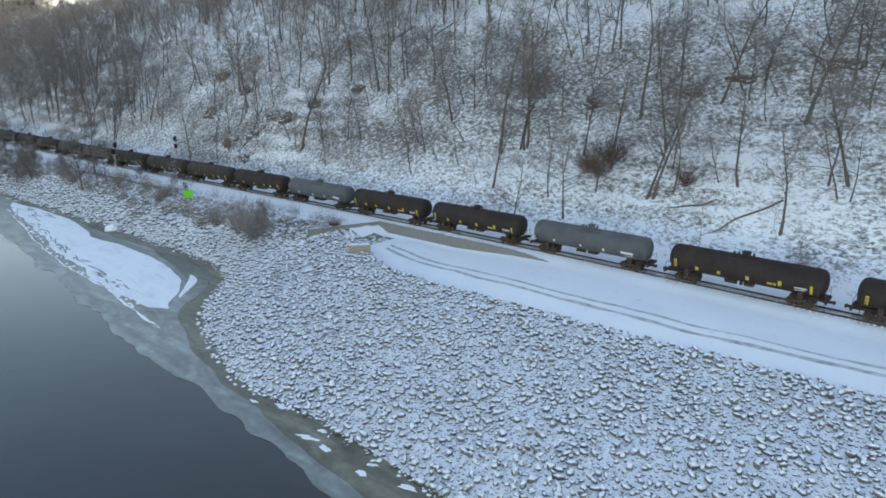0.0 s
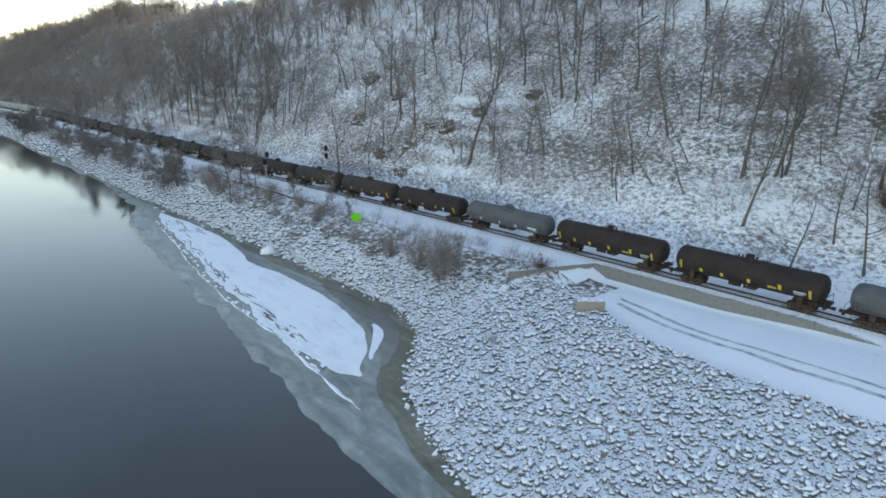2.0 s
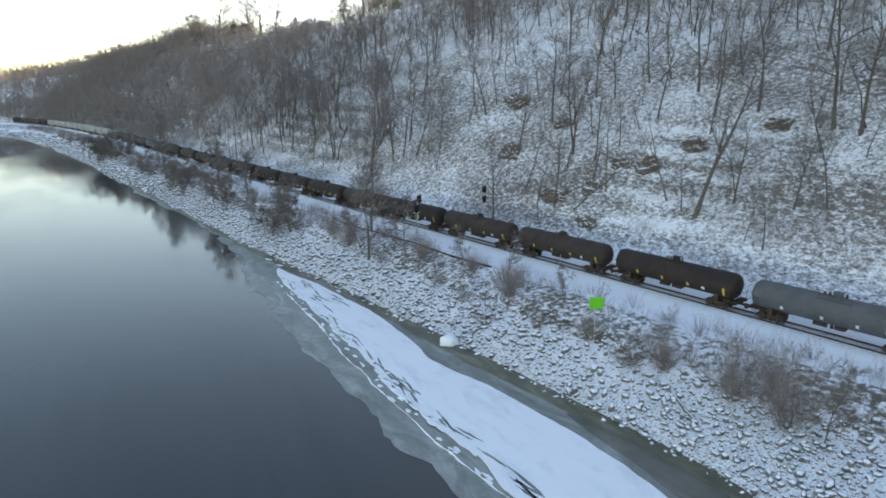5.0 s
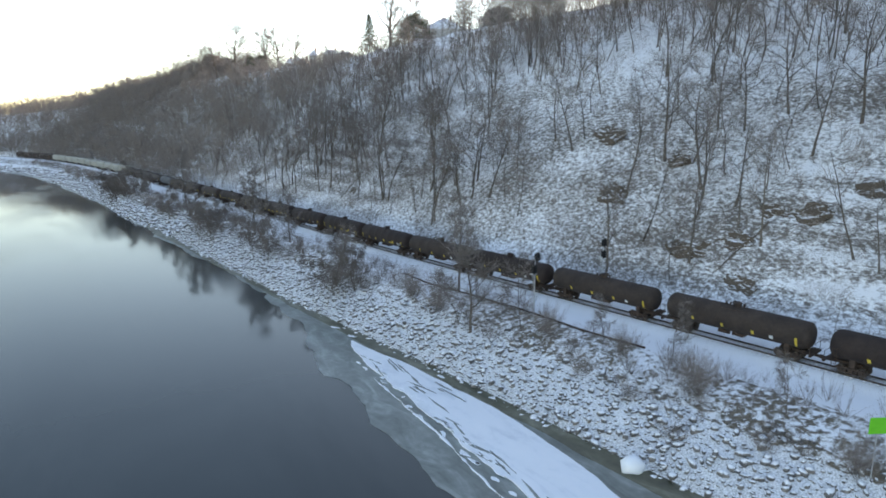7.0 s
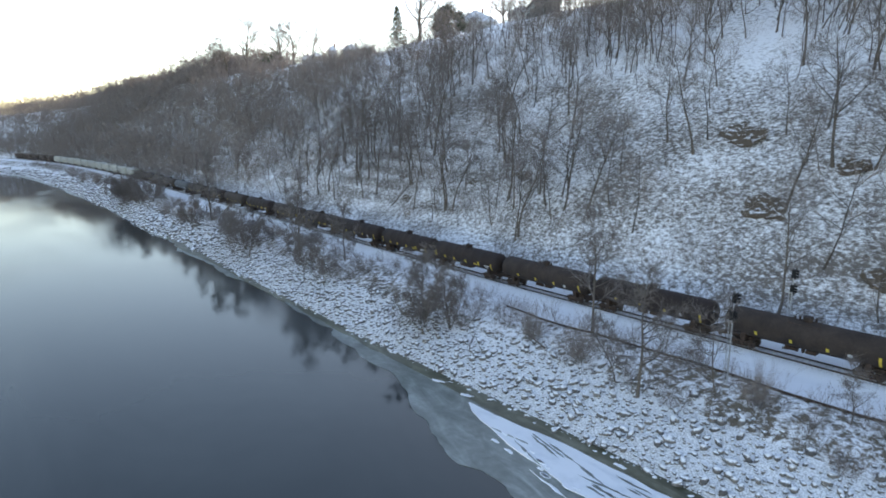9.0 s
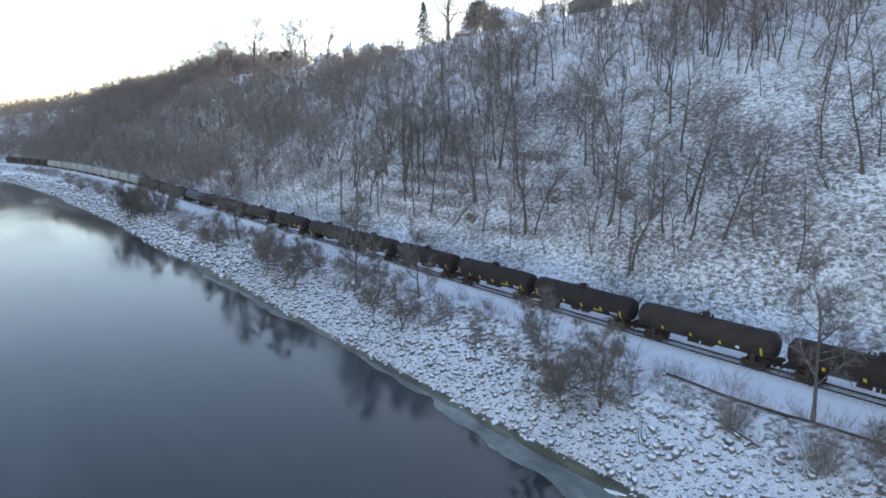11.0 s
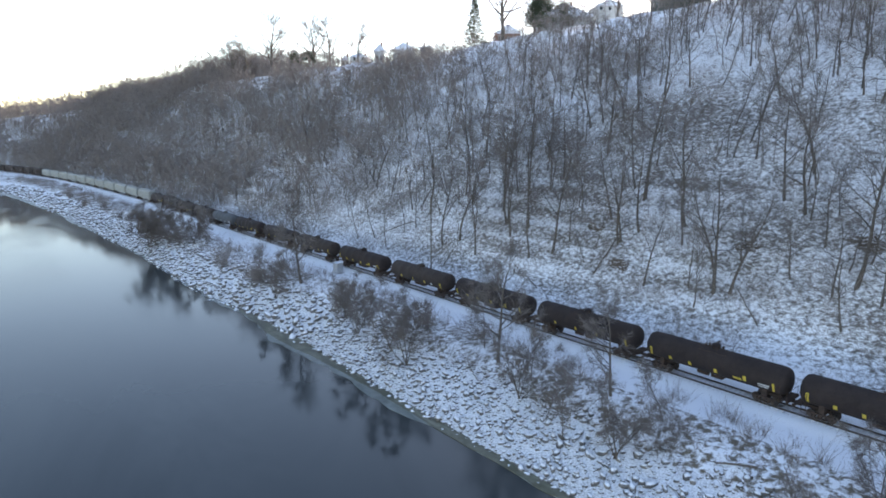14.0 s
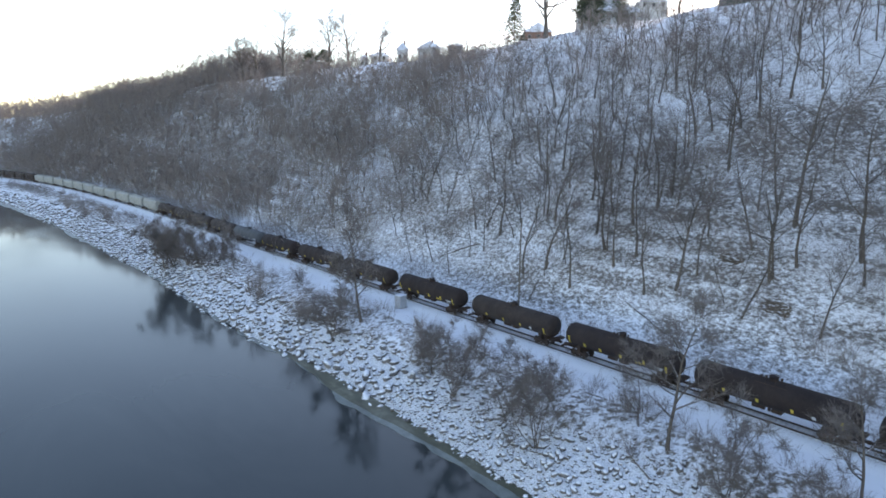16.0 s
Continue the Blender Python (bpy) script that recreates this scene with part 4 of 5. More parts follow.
# ---- vegetation ----
class Shape:
    """Collects tubes as arrays of vertices and triangles."""

    def __init__(self):
        self.v, self.f, self.n = [], [], 0

    def tube(self, pts, radii, sides):
        pts = [np.asarray(p, float) for p in pts]
        ring = []
        for i, (p, r) in enumerate(zip(pts, radii)):
            d = pts[min(i + 1, len(pts) - 1)] - pts[max(i - 1, 0)]
            d = d / (np.linalg.norm(d) + 1e-9)
            u = np.cross(d, (0.31, 0.95, 0.07) if abs(d[2]) > 0.8 else (0, 0, 1.0))
            u /= np.linalg.norm(u) + 1e-9
            w = np.cross(d, u)
            if i == len(pts) - 1:
                ring.append([self.n])
                self.v.append(p)
                self.n += 1
                break
            ids = []
            for k in range(sides):
                a = 2 * math.pi * k / sides
                self.v.append(p + r * (math.cos(a) * u + math.sin(a) * w))
                ids.append(self.n)
                self.n += 1
            ring.append(ids)
        for a, b in zip(ring, ring[1:]):
            for k in range(sides):
                k2 = (k + 1) % sides
                if len(b) == 1:
                    self.f.append((a[k], a[k2], b[0]))
                else:
                    self.f += [(a[k], a[k2], b[k2]), (a[k], b[k2], b[k])]

    def blade(self, s, e, w, side):
        """A twig too fine to show its roundness."""
        side = side / (np.linalg.norm(side) + 1e-9) * w
        self.v += [s - side, s + side, e]
        self.f.append((self.n, self.n + 1, self.n + 2))
        self.n += 3

    def arrays(self):
        return np.array(self.v), np.array(self.f, np.int64)


def turned(rng, d, angle, up=0.0):
    """The way d, bent by an angle to a random side and drawn upwards."""
    d = np.asarray(d, float)
    s = np.cross(d, rng.normal(size=3))
    s /= np.linalg.norm(s) + 1e-9
    q = d * math.cos(angle) + s * math.sin(angle)
    q[2] += up
    return q / np.linalg.norm(q)


def limb_points(rng, start, way, length, n, bend, up):
    pts, p, d = [np.asarray(start, float)], np.asarray(start, float), np.asarray(way, float)
    for _ in range(n):
        d = turned(rng, d, rng.uniform(0, bend), up)
        p = p + d * length / n
        pts.append(p)
    return pts


def bare_tree(seed, height, limbs=9, branches=4, twigs=5, clear=0.35, thick=0.017, twig_r=0.020, sides=7, fork=False, spread=0.8, wood_r=1.0, fine_twigs=False, lean_by=0.14, reach=1.0, bend=0.22):
    """A leafless tree: (trunk and limbs), (branches and twigs)."""
    rng = np.random.default_rng(seed)
    wood, fine = Shape(), Shape()
    lean = np.array([rng.normal(0, lean_by) - 0.05, rng.normal(0, lean_by), 1.0])
    stems = [(np.zeros(3), lean / np.linalg.norm(lean), height, height * thick)]
    if fork:
        stems = []
        for k in range(rng.integers(3, 6)):
            d = np.array([rng.normal(0, 0.28), rng.normal(0, 0.28), 1.0])
            stems.append((np.array([rng.normal(0, 0.25), rng.normal(0, 0.25), 0.0]), d / np.linalg.norm(d), height * rng.uniform(0.7, 1.0), height * thick * 0.6))
    for base, way, h, r in stems:
        nseg = 6
        pts = limb_points(rng, base - way * 0.5, way, h + 0.5, nseg, bend, 0.03)
        rad = [r * (1.35 if i == 0 else 1.0) * (1 - i / (nseg + 0.6)) ** 0.8 * wood_r for i in range(nseg + 1)]
        wood.tube(pts, rad, sides)
        nl = max(3, int(limbs / len(stems) + 0.5))
        for k in range(nl):
            u = clear + (1 - clear) * (k + rng.uniform(0, 0.9)) / nl
            i = min(nseg - 1, int(u * nseg))
            p = pts[i] + (pts[i + 1] - pts[i]) * (u * nseg - i)
            ll = h * spread * rng.uniform(0.28, 0.5) * (1.15 - 0.65 * u)
            lr = max(0.03, r * (1 - u) * 0.55 + 0.025) * wood_r
            lp = limb_points(rng, p, turned(rng, way, rng.uniform(0.6, 1.25), 0.06), ll, 3, 0.45, 0.06)
            wood.tube(lp, [lr, lr * 0.75, lr * 0.45, 0.01], max(3, sides - 3))
            for b in range(branches):
                v = rng.uniform(0.25, 1.0)
                j = min(2, int(v * 3))
                q = lp[j] + (lp[j + 1] - lp[j]) * (v * 3 - j)
                bp = limb_points(rng, q, turned(rng, lp[j + 1] - lp[j], rng.uniform(0.4, 1.1), 0.05), ll * rng.uniform(0.3, 0.65), 2, 0.45, 0.04)
                fine.tube(bp if not fine_twigs else [bp[0], bp[2]], [twig_r * 1.6, twig_r * 1.2, 0.01] if not fine_twigs else [twig_r * 1.3, 0.0], 3)
                for _ in range(twigs):
                    w = rng.uniform(0.15, 1.0)
                    m = min(1, int(w * 2))
                    s = bp[m] + (bp[m + 1] - bp[m]) * (w * 2 - m)
                    e = s + turned(rng, (bp[m + 1] - bp[m]) / (np.linalg.norm(bp[m + 1] - bp[m]) + 1e-9), rng.uniform(0.3, 1.2), 0.03) * rng.uniform(0.5, 1.3) * (0.5 + height / 24) * reach
                    fine.blade(s, e, twig_r, rng.normal(size=3)) if fine_twigs else fine.tube([s, e], [twig_r, 0.0], 3)
    return wood.arrays(), fine.arrays()


def bush(seed, height, stems=30, twigs=7, r=0.022, width=0.55, fine_twigs=False):
    """A leafless shrub of many stems from one foot: (stems), (twigs)."""
    rng = np.random.default_rng(seed)
    wood, fine = Shape(), Shape()
    for _ in range(stems):
        d = np.array([rng.normal(0, width), rng.normal(0, width), 1.0])
        d /= np.linalg.norm(d)
        base = np.array([rng.normal(0, width * height * 0.16), rng.normal(0, width * height * 0.16), -0.25])
        pts = limb_points(rng, base, d, height * rng.uniform(0.5, 1.05), 3, 0.3, 0.05)
        if fine_twigs:
            wood.tube([pts[0], pts[3]], [r * 1.4, 0.0], 3)
        else:
            wood.tube(pts, [r * 1.5, r * 1.2, r * 0.8, 0.0], 3)
        for _ in range(twigs):
            w = rng.uniform(0.8, 3.0)
            j = min(2, int(w))
            s = pts[j] + (pts[j + 1] - pts[j]) * (w - j)
            way = (pts[j + 1] - pts[j]) / (np.linalg.norm(pts[j + 1] - pts[j]) + 1e-9)
            e = s + turned(rng, way, rng.uniform(0.3, 0.9), 0.1) * rng.uniform(0.3, 0.8) * height * 0.3
            if fine_twigs:
                fine.blade(s, e, r * 0.8, rng.normal(size=3))
            else:
                fine.tube([s, e], [r * 0.75, 0.0], 3)
    return wood.arrays(), fine.arrays()


def plant(name, shape, label, category, group, mats, parts):
    """A thing whose foot is at its origin: the first part under an Empty with the second."""
    root = tagged(new(name), label, category, group)
    for nm, (v, f), m in zip(parts, shape, mats):
        ob = mesh_object(nm, v, f, [m], parent=root)
    return root


def scatter(kinds, places):
    """Puts copies of the plants at places (x, y, scale, turn, kind)."""
    used = set()
    for x, y, s, a, k in places:
        z = on_ground(x, y) - 0.05
        m = pose(x, y, z, 0, 0, a)
        if k in used:
            ob = copy_thing(kinds[k], m)
        else:
            ob = kinds[k]
            used.add(k)
        ob.matrix_basis = m @ Matrix.Diagonal((s, s, s, 1))
    for i, k in enumerate(kinds):
        if i not in used:
            for o in (*k.children_recursive, k):
                bpy.data.objects.remove(o)


def joined(name, shapes, places, mats, label, category, tilt=0.0):
    """Many plants in one mesh: places as rows of x, y, scale, turn, kind."""
    vs, fs, ids, n = [], [], [], 0
    places = np.asarray(places, float)
    zs = ground_z(places[:, 0], places[:, 1]) - 0.1
    for (x, y, s, a, k), z in zip(places, zs):
        c, sn = math.cos(a), math.sin(a)
        rot = np.array([[c, -sn, 0], [sn, c, 0], [0, 0, 1.0]]) * s
        for j, (v, f) in enumerate(shapes[int(k)]):
            if len(f) == 0:
                continue
            vs.append(v @ rot.T + (x, y, z))
            fs.append(f + n)
            ids.append(np.full(len(f), j))
            n += len(v)
    ob = mesh_object(name, np.concatenate(vs), np.concatenate(fs), mats, index=np.concatenate(ids))
    return tagged(ob, label, category, kind="stuff")


RNG = np.random.default_rng(7)


# trees and shrubs on the bank, each at its place: x, y, height
BANK_TREES = [(45.4, 166.9, 13.6), (39.0, 154.5, 12.5), (28.6, 290.7, 17.0), (34.2, 237.6, 14.5), (37.5, 222.0, 11.0)]
MULTI = [(34.9, 182.2, 10.8), (32.4, 184.5, 9.5), (30.8, 229.7, 9.7), (26.7, 262.4, 10.3), (30.6, 215.3, 9.0), (27.1, 253.8, 11.0), (26.7, 247.9, 10.5),
         (38.9, 196.1, 8.3), (23.0, 289.5, 10.6), (14.6, 360.3, 16.0), (16.8, 357.0, 13.0), (13.2, 365.0, 13.5), (18.5, 352.5, 10.0), (21.0, 346.8, 11.0), (27.5, 268.5, 8.0)]
SAPLINGS = [(45.9, 86.5, 6.7), (39.4, 157.7, 8.0), (42.8, 148.7, 9.0), (50.2, 131.9, 5.7), (32.0, 199.4, 6.0), (30.2, 224.6, 7.3), (28.9, 299.4, 9.0), (35.3, 241.9, 8.3),
            (29.0, 220.9, 8.2), (37.2, 214.9, 6.6), (36.2, 191.4, 7.2), (24.1, 352.8, 9.3), (34.0, 231.0, 7.5), (32.6, 261.4, 5.3), (23.4, 341.9, 9.0), (47.5, 118.0, 5.0), (47.0, 139.0, 5.5)]
BUSHES = [(46.2, 94.5, 5.8), (45.5, 101.4, 4.2), (44.6, 110.8, 3.6), (45.2, 125.2, 4.2), (43.9, 145.5, 4.2), (39.5, 163.3, 5.0), (34.1, 187.5, 5.0), (45.9, 89.5, 6.2),
          (39.5, 171.0, 4.8), (22.5, 300.3, 6.5), (46.5, 135.8, 3.4), (28.8, 273.0, 5.4), (16.5, 382.0, 7.5), (33.3, 252.9, 4.5), (16.1, 366.7, 9.5), (20.8, 317.4, 5.3),
          (30.0, 320.3, 4.0), (5.4, 467.4, 5.0), (10.6, 448.0, 5.0), (2.3, 500.7, 5.5), (49.0, 92.5, 4.0)]
LOW = [(39.6, 71.7, 1.6), (39.7, 123.6, 2.6), (41.3, 136.6, 3.0), (43.0, 117.0, 2.6), (41.5, 130.0, 2.4), (44.0, 104.5, 2.8), (47.2, 106.0, 2.4)]
REDDISH = [(55.6, 80.6, 3.0), (85.1, 52.5, 5.5), (87.4, 49.5, 6.0), (84.5, 50.0, 4.0), (86.0, 36.8, 3.6)]


def build_bank_plants():
    bark, twig = [M_BARK, M_TWIG], ("trunk", "crown")
    trees = [plant("tree", bare_tree(40 + i, 13.0, 16, 8, 24, 0.26, 0.014, 0.020, 8, lean_by=0.07, fine_twigs=True, reach=1.2), "bare grey deciduous tree on the stony bank", "tree", "bare trees on the bank", bark, twig) for i in range(3)]
    scatter(trees, [(x, y, h / 13.0, 70 * i, i % 3) for i, (x, y, h) in enumerate(BANK_TREES)])
    multi = [plant("tree", bare_tree(60 + i, 10.0, 26, 8, 20, 0.18, 0.011, 0.019, 6, True, 0.65, fine_twigs=True, reach=1.2), "bare tree with several thin stems from one foot", "tree", "bare trees on the bank", bark, twig) for i in range(4)]
    scatter(multi, [(x, y, h / 10.0, 50 * i, i % 4) for i, (x, y, h) in enumerate(MULTI)])
    sap = [plant("sapling", bare_tree(80 + i, 7.5, 12, 7, 18, 0.18, 0.010, 0.017, 5, fine_twigs=True, reach=1.2), "thin leafless sapling on the snowy bank", "sapling", "saplings on the bank", bark, twig) for i in range(4)]
    scatter(sap, [(x, y, h / 7.5, 40 * i, i % 4) for i, (x, y, h) in enumerate(SAPLINGS)])
    shrubs = [plant("shrub", bush(90 + i, 4.5, 95, 30, 0.010, 0.42, True), "leafless grey-brown shrub on the snowy bank", "shrub", "shrubs on the bank", [M_TWIG, M_HAZE], ("wood", "crown")) for i in range(4)]
    scatter(shrubs, [(x, y, h / 3.9, 60 * i, i % 4) for i, (x, y, h) in enumerate(BUSHES)])
    low = [plant("shrub", bush(100 + i, 2.5, 60, 18, 0.011, 0.9, True), "low tangled leafless brush over the stones", "shrub", "shrubs on the bank", [M_TWIG, M_HAZE], ("wood", "crown")) for i in range(2)]
    scatter(low, [(x, y, h / 2.5, 60 * i, i % 2) for i, (x, y, h) in enumerate(LOW)])
    red = [plant("shrub", bush(110 + i, 4.0, 100, 26, 0.012, 0.6, True), "reddish brown leafless shrub", "shrub", "reddish shrubs", [M_RED, M_RED], ("wood", "crown")) for i in range(2)]
    scatter(red, [(x, y, h / 4.0, 60 * i, i % 2) for i, (x, y, h) in enumerate(REDDISH)])
    # brush along the bank's upper edge
    pl = []
    for _ in range(2300):
        y = RNG.uniform(78, 640)
        b, t = float(bank_x(y)), float(track_x(y))
        x = RNG.uniform(b - 3.5, min(b + 7, t - 5.5))
        if x < shore_x(y) + 3 or RNG.uniform() > 0.35 + 0.65 * math.sin(y * 0.11) ** 2:
            continue
        pl.append((x, y, RNG.uniform(0.5, 1.35), RNG.uniform(0, 6.28), RNG.integers(0, 4)))
    joined("brush", [bush(200 + i, 2.6, 12, 9, 0.015, 0.6, True) for i in range(4)], pl, [M_TWIG, M_HAZE], "low leafless brush along the top of the bank", "brush")


build_bank_plants()


def hill_place(y, o):
    """The place at an offset o up the hill from the track at y."""
    k = math.sqrt(1 + ((float(track_x(y + 2)) - float(track_x(y - 2))) / 4) ** 2)
    return float(track_x(y)) + o * k, y


def open_ground(x, y):
    """The gardens on the ridge and the bare snowy patch below the tall trees."""
    return (118 < x < 175 and 285 < y < 475) or (104 < x < 205 and 395 < y < 480) or (84 < x < 112 and 478 < y < 528)


SLOPE_TREES = [(96.1, 25.4, 22.0), (98.7, 38.2, 18.9), (94.7, 49.1, 20.1), (105.3, 66.8, 12.9), (86.0, 71.4, 21.2), (79.5, 56.0, 10.3), (87.0, 30.1, 14.1), (88.6, 19.8, 11.2), (76.1, 121.3, 24), (90.6, 111.2, 22.3), (80.1, 109.5, 11.5), (79.5, 88.8, 10.2), (102.1, 21.8, 15.7), (87.9, 85.4, 17.3), (79.1, 150.1, 17.6), (90.4, 107.5, 19.6), (80.8, 105.6, 12.4), (94.0, 96.8, 15.1), (93.9, 105.9, 15.7), (81.6, 185.9, 13.7), (79.6, 222.7, 16.4), (87.2, 138.3, 14.3), (81.9, 159.3, 19.5), (68.3, 196.3, 14.5), (80.8, 180.2, 16.3), (86.0, 168.3, 10.5), (77.7, 143.5, 13.1), (88.8, 154.7, 15.1)]
SLOPE_TREES_FAR = [(77.6, 280.1, 16.5), (75.6, 190.4, 10.0), (67.1, 210.7, 19.6), (62.6, 226.1, 18.1), (66.7, 242.2, 15.0), (63.4, 264.7, 15.8), (60.7, 301.8, 13.5), (75.4, 224.4, 15.3), (71.6, 199.0, 16.6), (69.5, 192.0, 15.9), (61.6, 201.5, 13.1), (71.1, 267.0, 15.2), (71.9, 245.4, 23.7), (67.7, 269.0, 18.9), (63.2, 270.9, 18.6), (61.2, 295.0, 18.0), (62.8, 323.2, 16.1), (61.5, 364.7, 18.4), (60.9, 255.7, 18.6), (69.5, 236.0, 19.0), (78.3, 259.4, 16.3), (67.9, 249.0, 14.4), (73.5, 296.5, 14.4)]


def build_woods():
    near, far = [(x, y, h / 16.0, 0.7 * i, 0) for i, (x, y, h) in enumerate(SLOPE_TREES + SLOPE_TREES_FAR)], []
    tries = 0
    while tries < 3900:
        tries += 1
        y = RNG.uniform(-45, 720) if tries < 3000 else RNG.uniform(330, 720)
        o = 6.5 + (112 if tries < 3600 else 60) * RNG.uniform() ** 0.85
        x, y = hill_place(y, o)
        d = float(fractal(np.array([x]), np.array([y]), 24, 31, 3)[0])
        dense = 0.34 + 0.32 * min(1, max(0, (y - 120) / 200)) + 0.2 * min(1, max(0, (y - 400) / 100)) + 0.22 * min(1, max(0, (o - 25) / 50))
        if RNG.uniform() > dense + d * 0.4 or (o < 12 and RNG.uniform() < 0.6):
            continue
        if open_ground(x, y) and o > 62:
            continue
        tall = 0.42 if (o > 64 and 285 < y < 530) else 1.0
        row = (x, y, tall * RNG.uniform(0.5, 1.08), RNG.uniform(0, 6.28), 0)
        if y < 310 and o < 58 and len(near) < 300:
            near.append(row)
        else:
            far.append(row)
    kinds = [plant("tree", bare_tree(300 + i, 16.0, 13, 6, 9, 0.30, 0.0125, 0.025, 6, spread=0.95, fine_twigs=True, reach=1.5, lean_by=0.15, bend=0.2), "tall bare grey-brown tree on the snowy slope", "tree", "bare trees on the slope",
                   [M_BARK, M_TWIG], ("trunk", "crown")) for i in range(12)]
    scatter(kinds, [(x, y, s, math.degrees(a), i % 12) for i, (x, y, s, a, _) in enumerate(near)])
    mid = [bare_tree(400 + i, 15.0, 8, 4, 6, 0.27, 0.010, 0.038, 3, spread=1.0, fine_twigs=True, reach=2.0, lean_by=0.15, bend=0.24) for i in range(10)]
    back = [bare_tree(420 + i, 14.0, 5, 3, 7, 0.20, 0.009, 0.066, 3, spread=1.1, fine_twigs=True, reach=2.4, lean_by=0.2, bend=0.35) for i in range(8)]
    for _ in range(1500):
        x, y = hill_place(RNG.uniform(-45, 340), 10 + 100 * RNG.uniform() ** 0.8)
        o = x - float(track_x(y))
        if RNG.uniform() < 0.22 + 0.42 * min(1, o / 60) + (0.25 if o > 45 and y < 220 else 0.0) + 0.4 * float(fractal(np.array([x]), np.array([y]), 24, 31, 3)[0]) and not open_ground(x, y):
            far.append((x, y, RNG.uniform(0.55, 1.05), RNG.uniform(0, 6.28), 0))
    # tall belt on the shoulder above the curve
    for _ in range(560):
        x, y = hill_place(RNG.uniform(545, 745), 58 + 75 * RNG.uniform())
        far.append((x, y, RNG.uniform(0.85, 1.35) * (1.0 if y < 620 else 0.85), RNG.uniform(0, 6.28), 0))
    a = [(x, y, s, t, i % 10) for i, (x, y, s, t, _) in enumerate(far) if y < 330]
    b = [(x, y, s, t, i % 8) for i, (x, y, s, t, _) in enumerate(far) if y >= 330]
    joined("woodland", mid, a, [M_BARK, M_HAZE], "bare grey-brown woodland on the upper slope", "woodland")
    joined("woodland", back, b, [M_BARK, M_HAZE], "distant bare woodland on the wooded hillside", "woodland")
    # far woods round the bend
    c = []
    for k in range(1500):
        y = RNG.uniform(690, 950) if k < 1000 else RNG.uniform(770, 900) if k < 1200 else RNG.uniform(900, 1350)
        x, y = hill_place(y, 3 + (130 if k < 1200 else 280) * RNG.uniform())
        c.append((x, y, RNG.uniform(0.65, 1.1), RNG.uniform(0, 6.28), RNG.integers(0, 6)))
    for _ in range(420):
        x, y = hill_place(RNG.uniform(400, 800), RNG.uniform(5.5, 22))
        c.append((x, y, RNG.uniform(0.35, 0.8), RNG.uniform(0, 6.28), RNG.integers(0, 6)))
    for _ in range(480):
        y = RNG.uniform(340, 720)
        x, y = hill_place(y, 7 + 100 * RNG.uniform())
        if open_ground(x, y):
            continue
        c.append((x, y, RNG.uniform(0.6, 1.05) * (0.42 if (y < 530 and x - float(track_x(y)) > 64) else 1.0), RNG.uniform(0, 6.28), RNG.integers(0, 6)))
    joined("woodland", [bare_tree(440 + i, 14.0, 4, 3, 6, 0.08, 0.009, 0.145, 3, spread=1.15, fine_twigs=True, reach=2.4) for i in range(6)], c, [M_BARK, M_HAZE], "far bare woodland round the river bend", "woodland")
    # saplings and brush below the trees
    u = []
    for _ in range(1700):
        y = RNG.uniform(-45, 420)
        x, y = hill_place(y, 6 + 75 * RNG.uniform() ** 1.2)
        if RNG.uniform() < 0.45 + float(fractal(np.array([x]), np.array([y]), 15, 33, 3)[0]) * 0.9:
            u.append((x, y, RNG.uniform(0.5, 1.2), RNG.uniform(0, 6.28), RNG.integers(0, 5)))
    joined("undergrowth", [bush(500 + i, 2.6, 11, 10, 0.02, 0.6, True) for i in range(3)] + [bare_tree(520 + i, 5.5, 7, 4, 7, 0.2, 0.008, 0.014, 3, fine_twigs=True) for i in range(2)],
           u, [M_TWIG, M_HAZE], "leafless undergrowth and saplings on the slope", "undergrowth")

    # thickets of fine stems that veil the snow below the trees
    def thicket(seed, n, h):
        rng = np.random.default_rng(seed)
        wood, fine = Shape(), Shape()
        for _ in range(n):
            p = np.array([rng.normal(0, 1.3), rng.normal(0, 1.6), -0.2])
            e = p + np.array([rng.normal(0, 0.5), rng.normal(0, 0.5), 1.0]) * rng.uniform(0.4, 1.0) * h
            fine.blade(p, e, 0.022, rng.normal(size=3))
            for _ in range(2):
                w = rng.uniform(0.3, 0.9)
                fine.blade(p + (e - p) * w, p + (e - p) * w + rng.normal(0, 0.45, 3) + (0, 0, 0.4), 0.016, rng.normal(size=3))
        return wood.arrays(), fine.arrays()
    w = []
    for k in range(4700):
        y = RNG.uniform(-40, 700) if k < 4000 else RNG.uniform(640, 1200)
        x, y = hill_place(y, 6 + (95 if k < 4000 else 240) * RNG.uniform())
        if RNG.uniform() < 0.32 + 0.40 * min(1, max(0, (y - 120) / 180)) + float(fractal(np.array([x]), np.array([y]), 22, 35, 3)[0]) * 0.9 and not open_ground(x, y):
            w.append((x, y, RNG.uniform(0.8, 1.6) * (1.0 if y < 330 else 1.9 if y < 640 else 3.4), RNG.uniform(0, 6.28), RNG.integers(0, 5)))
    for _ in range(420):
        x, y = hill_place(RNG.uniform(90, 430), RNG.uniform(6, 26))
        w.append((x, y, RNG.uniform(0.6, 1.2), RNG.uniform(0, 6.28), RNG.integers(0, 5)))
    joined("thicket", [thicket(540 + i, 34, 3.0) for i in range(5)], w, [M_TWIG, M_HAZE], "thin grey-brown thicket of leafless stems on the slope", "thicket")


build_woods()


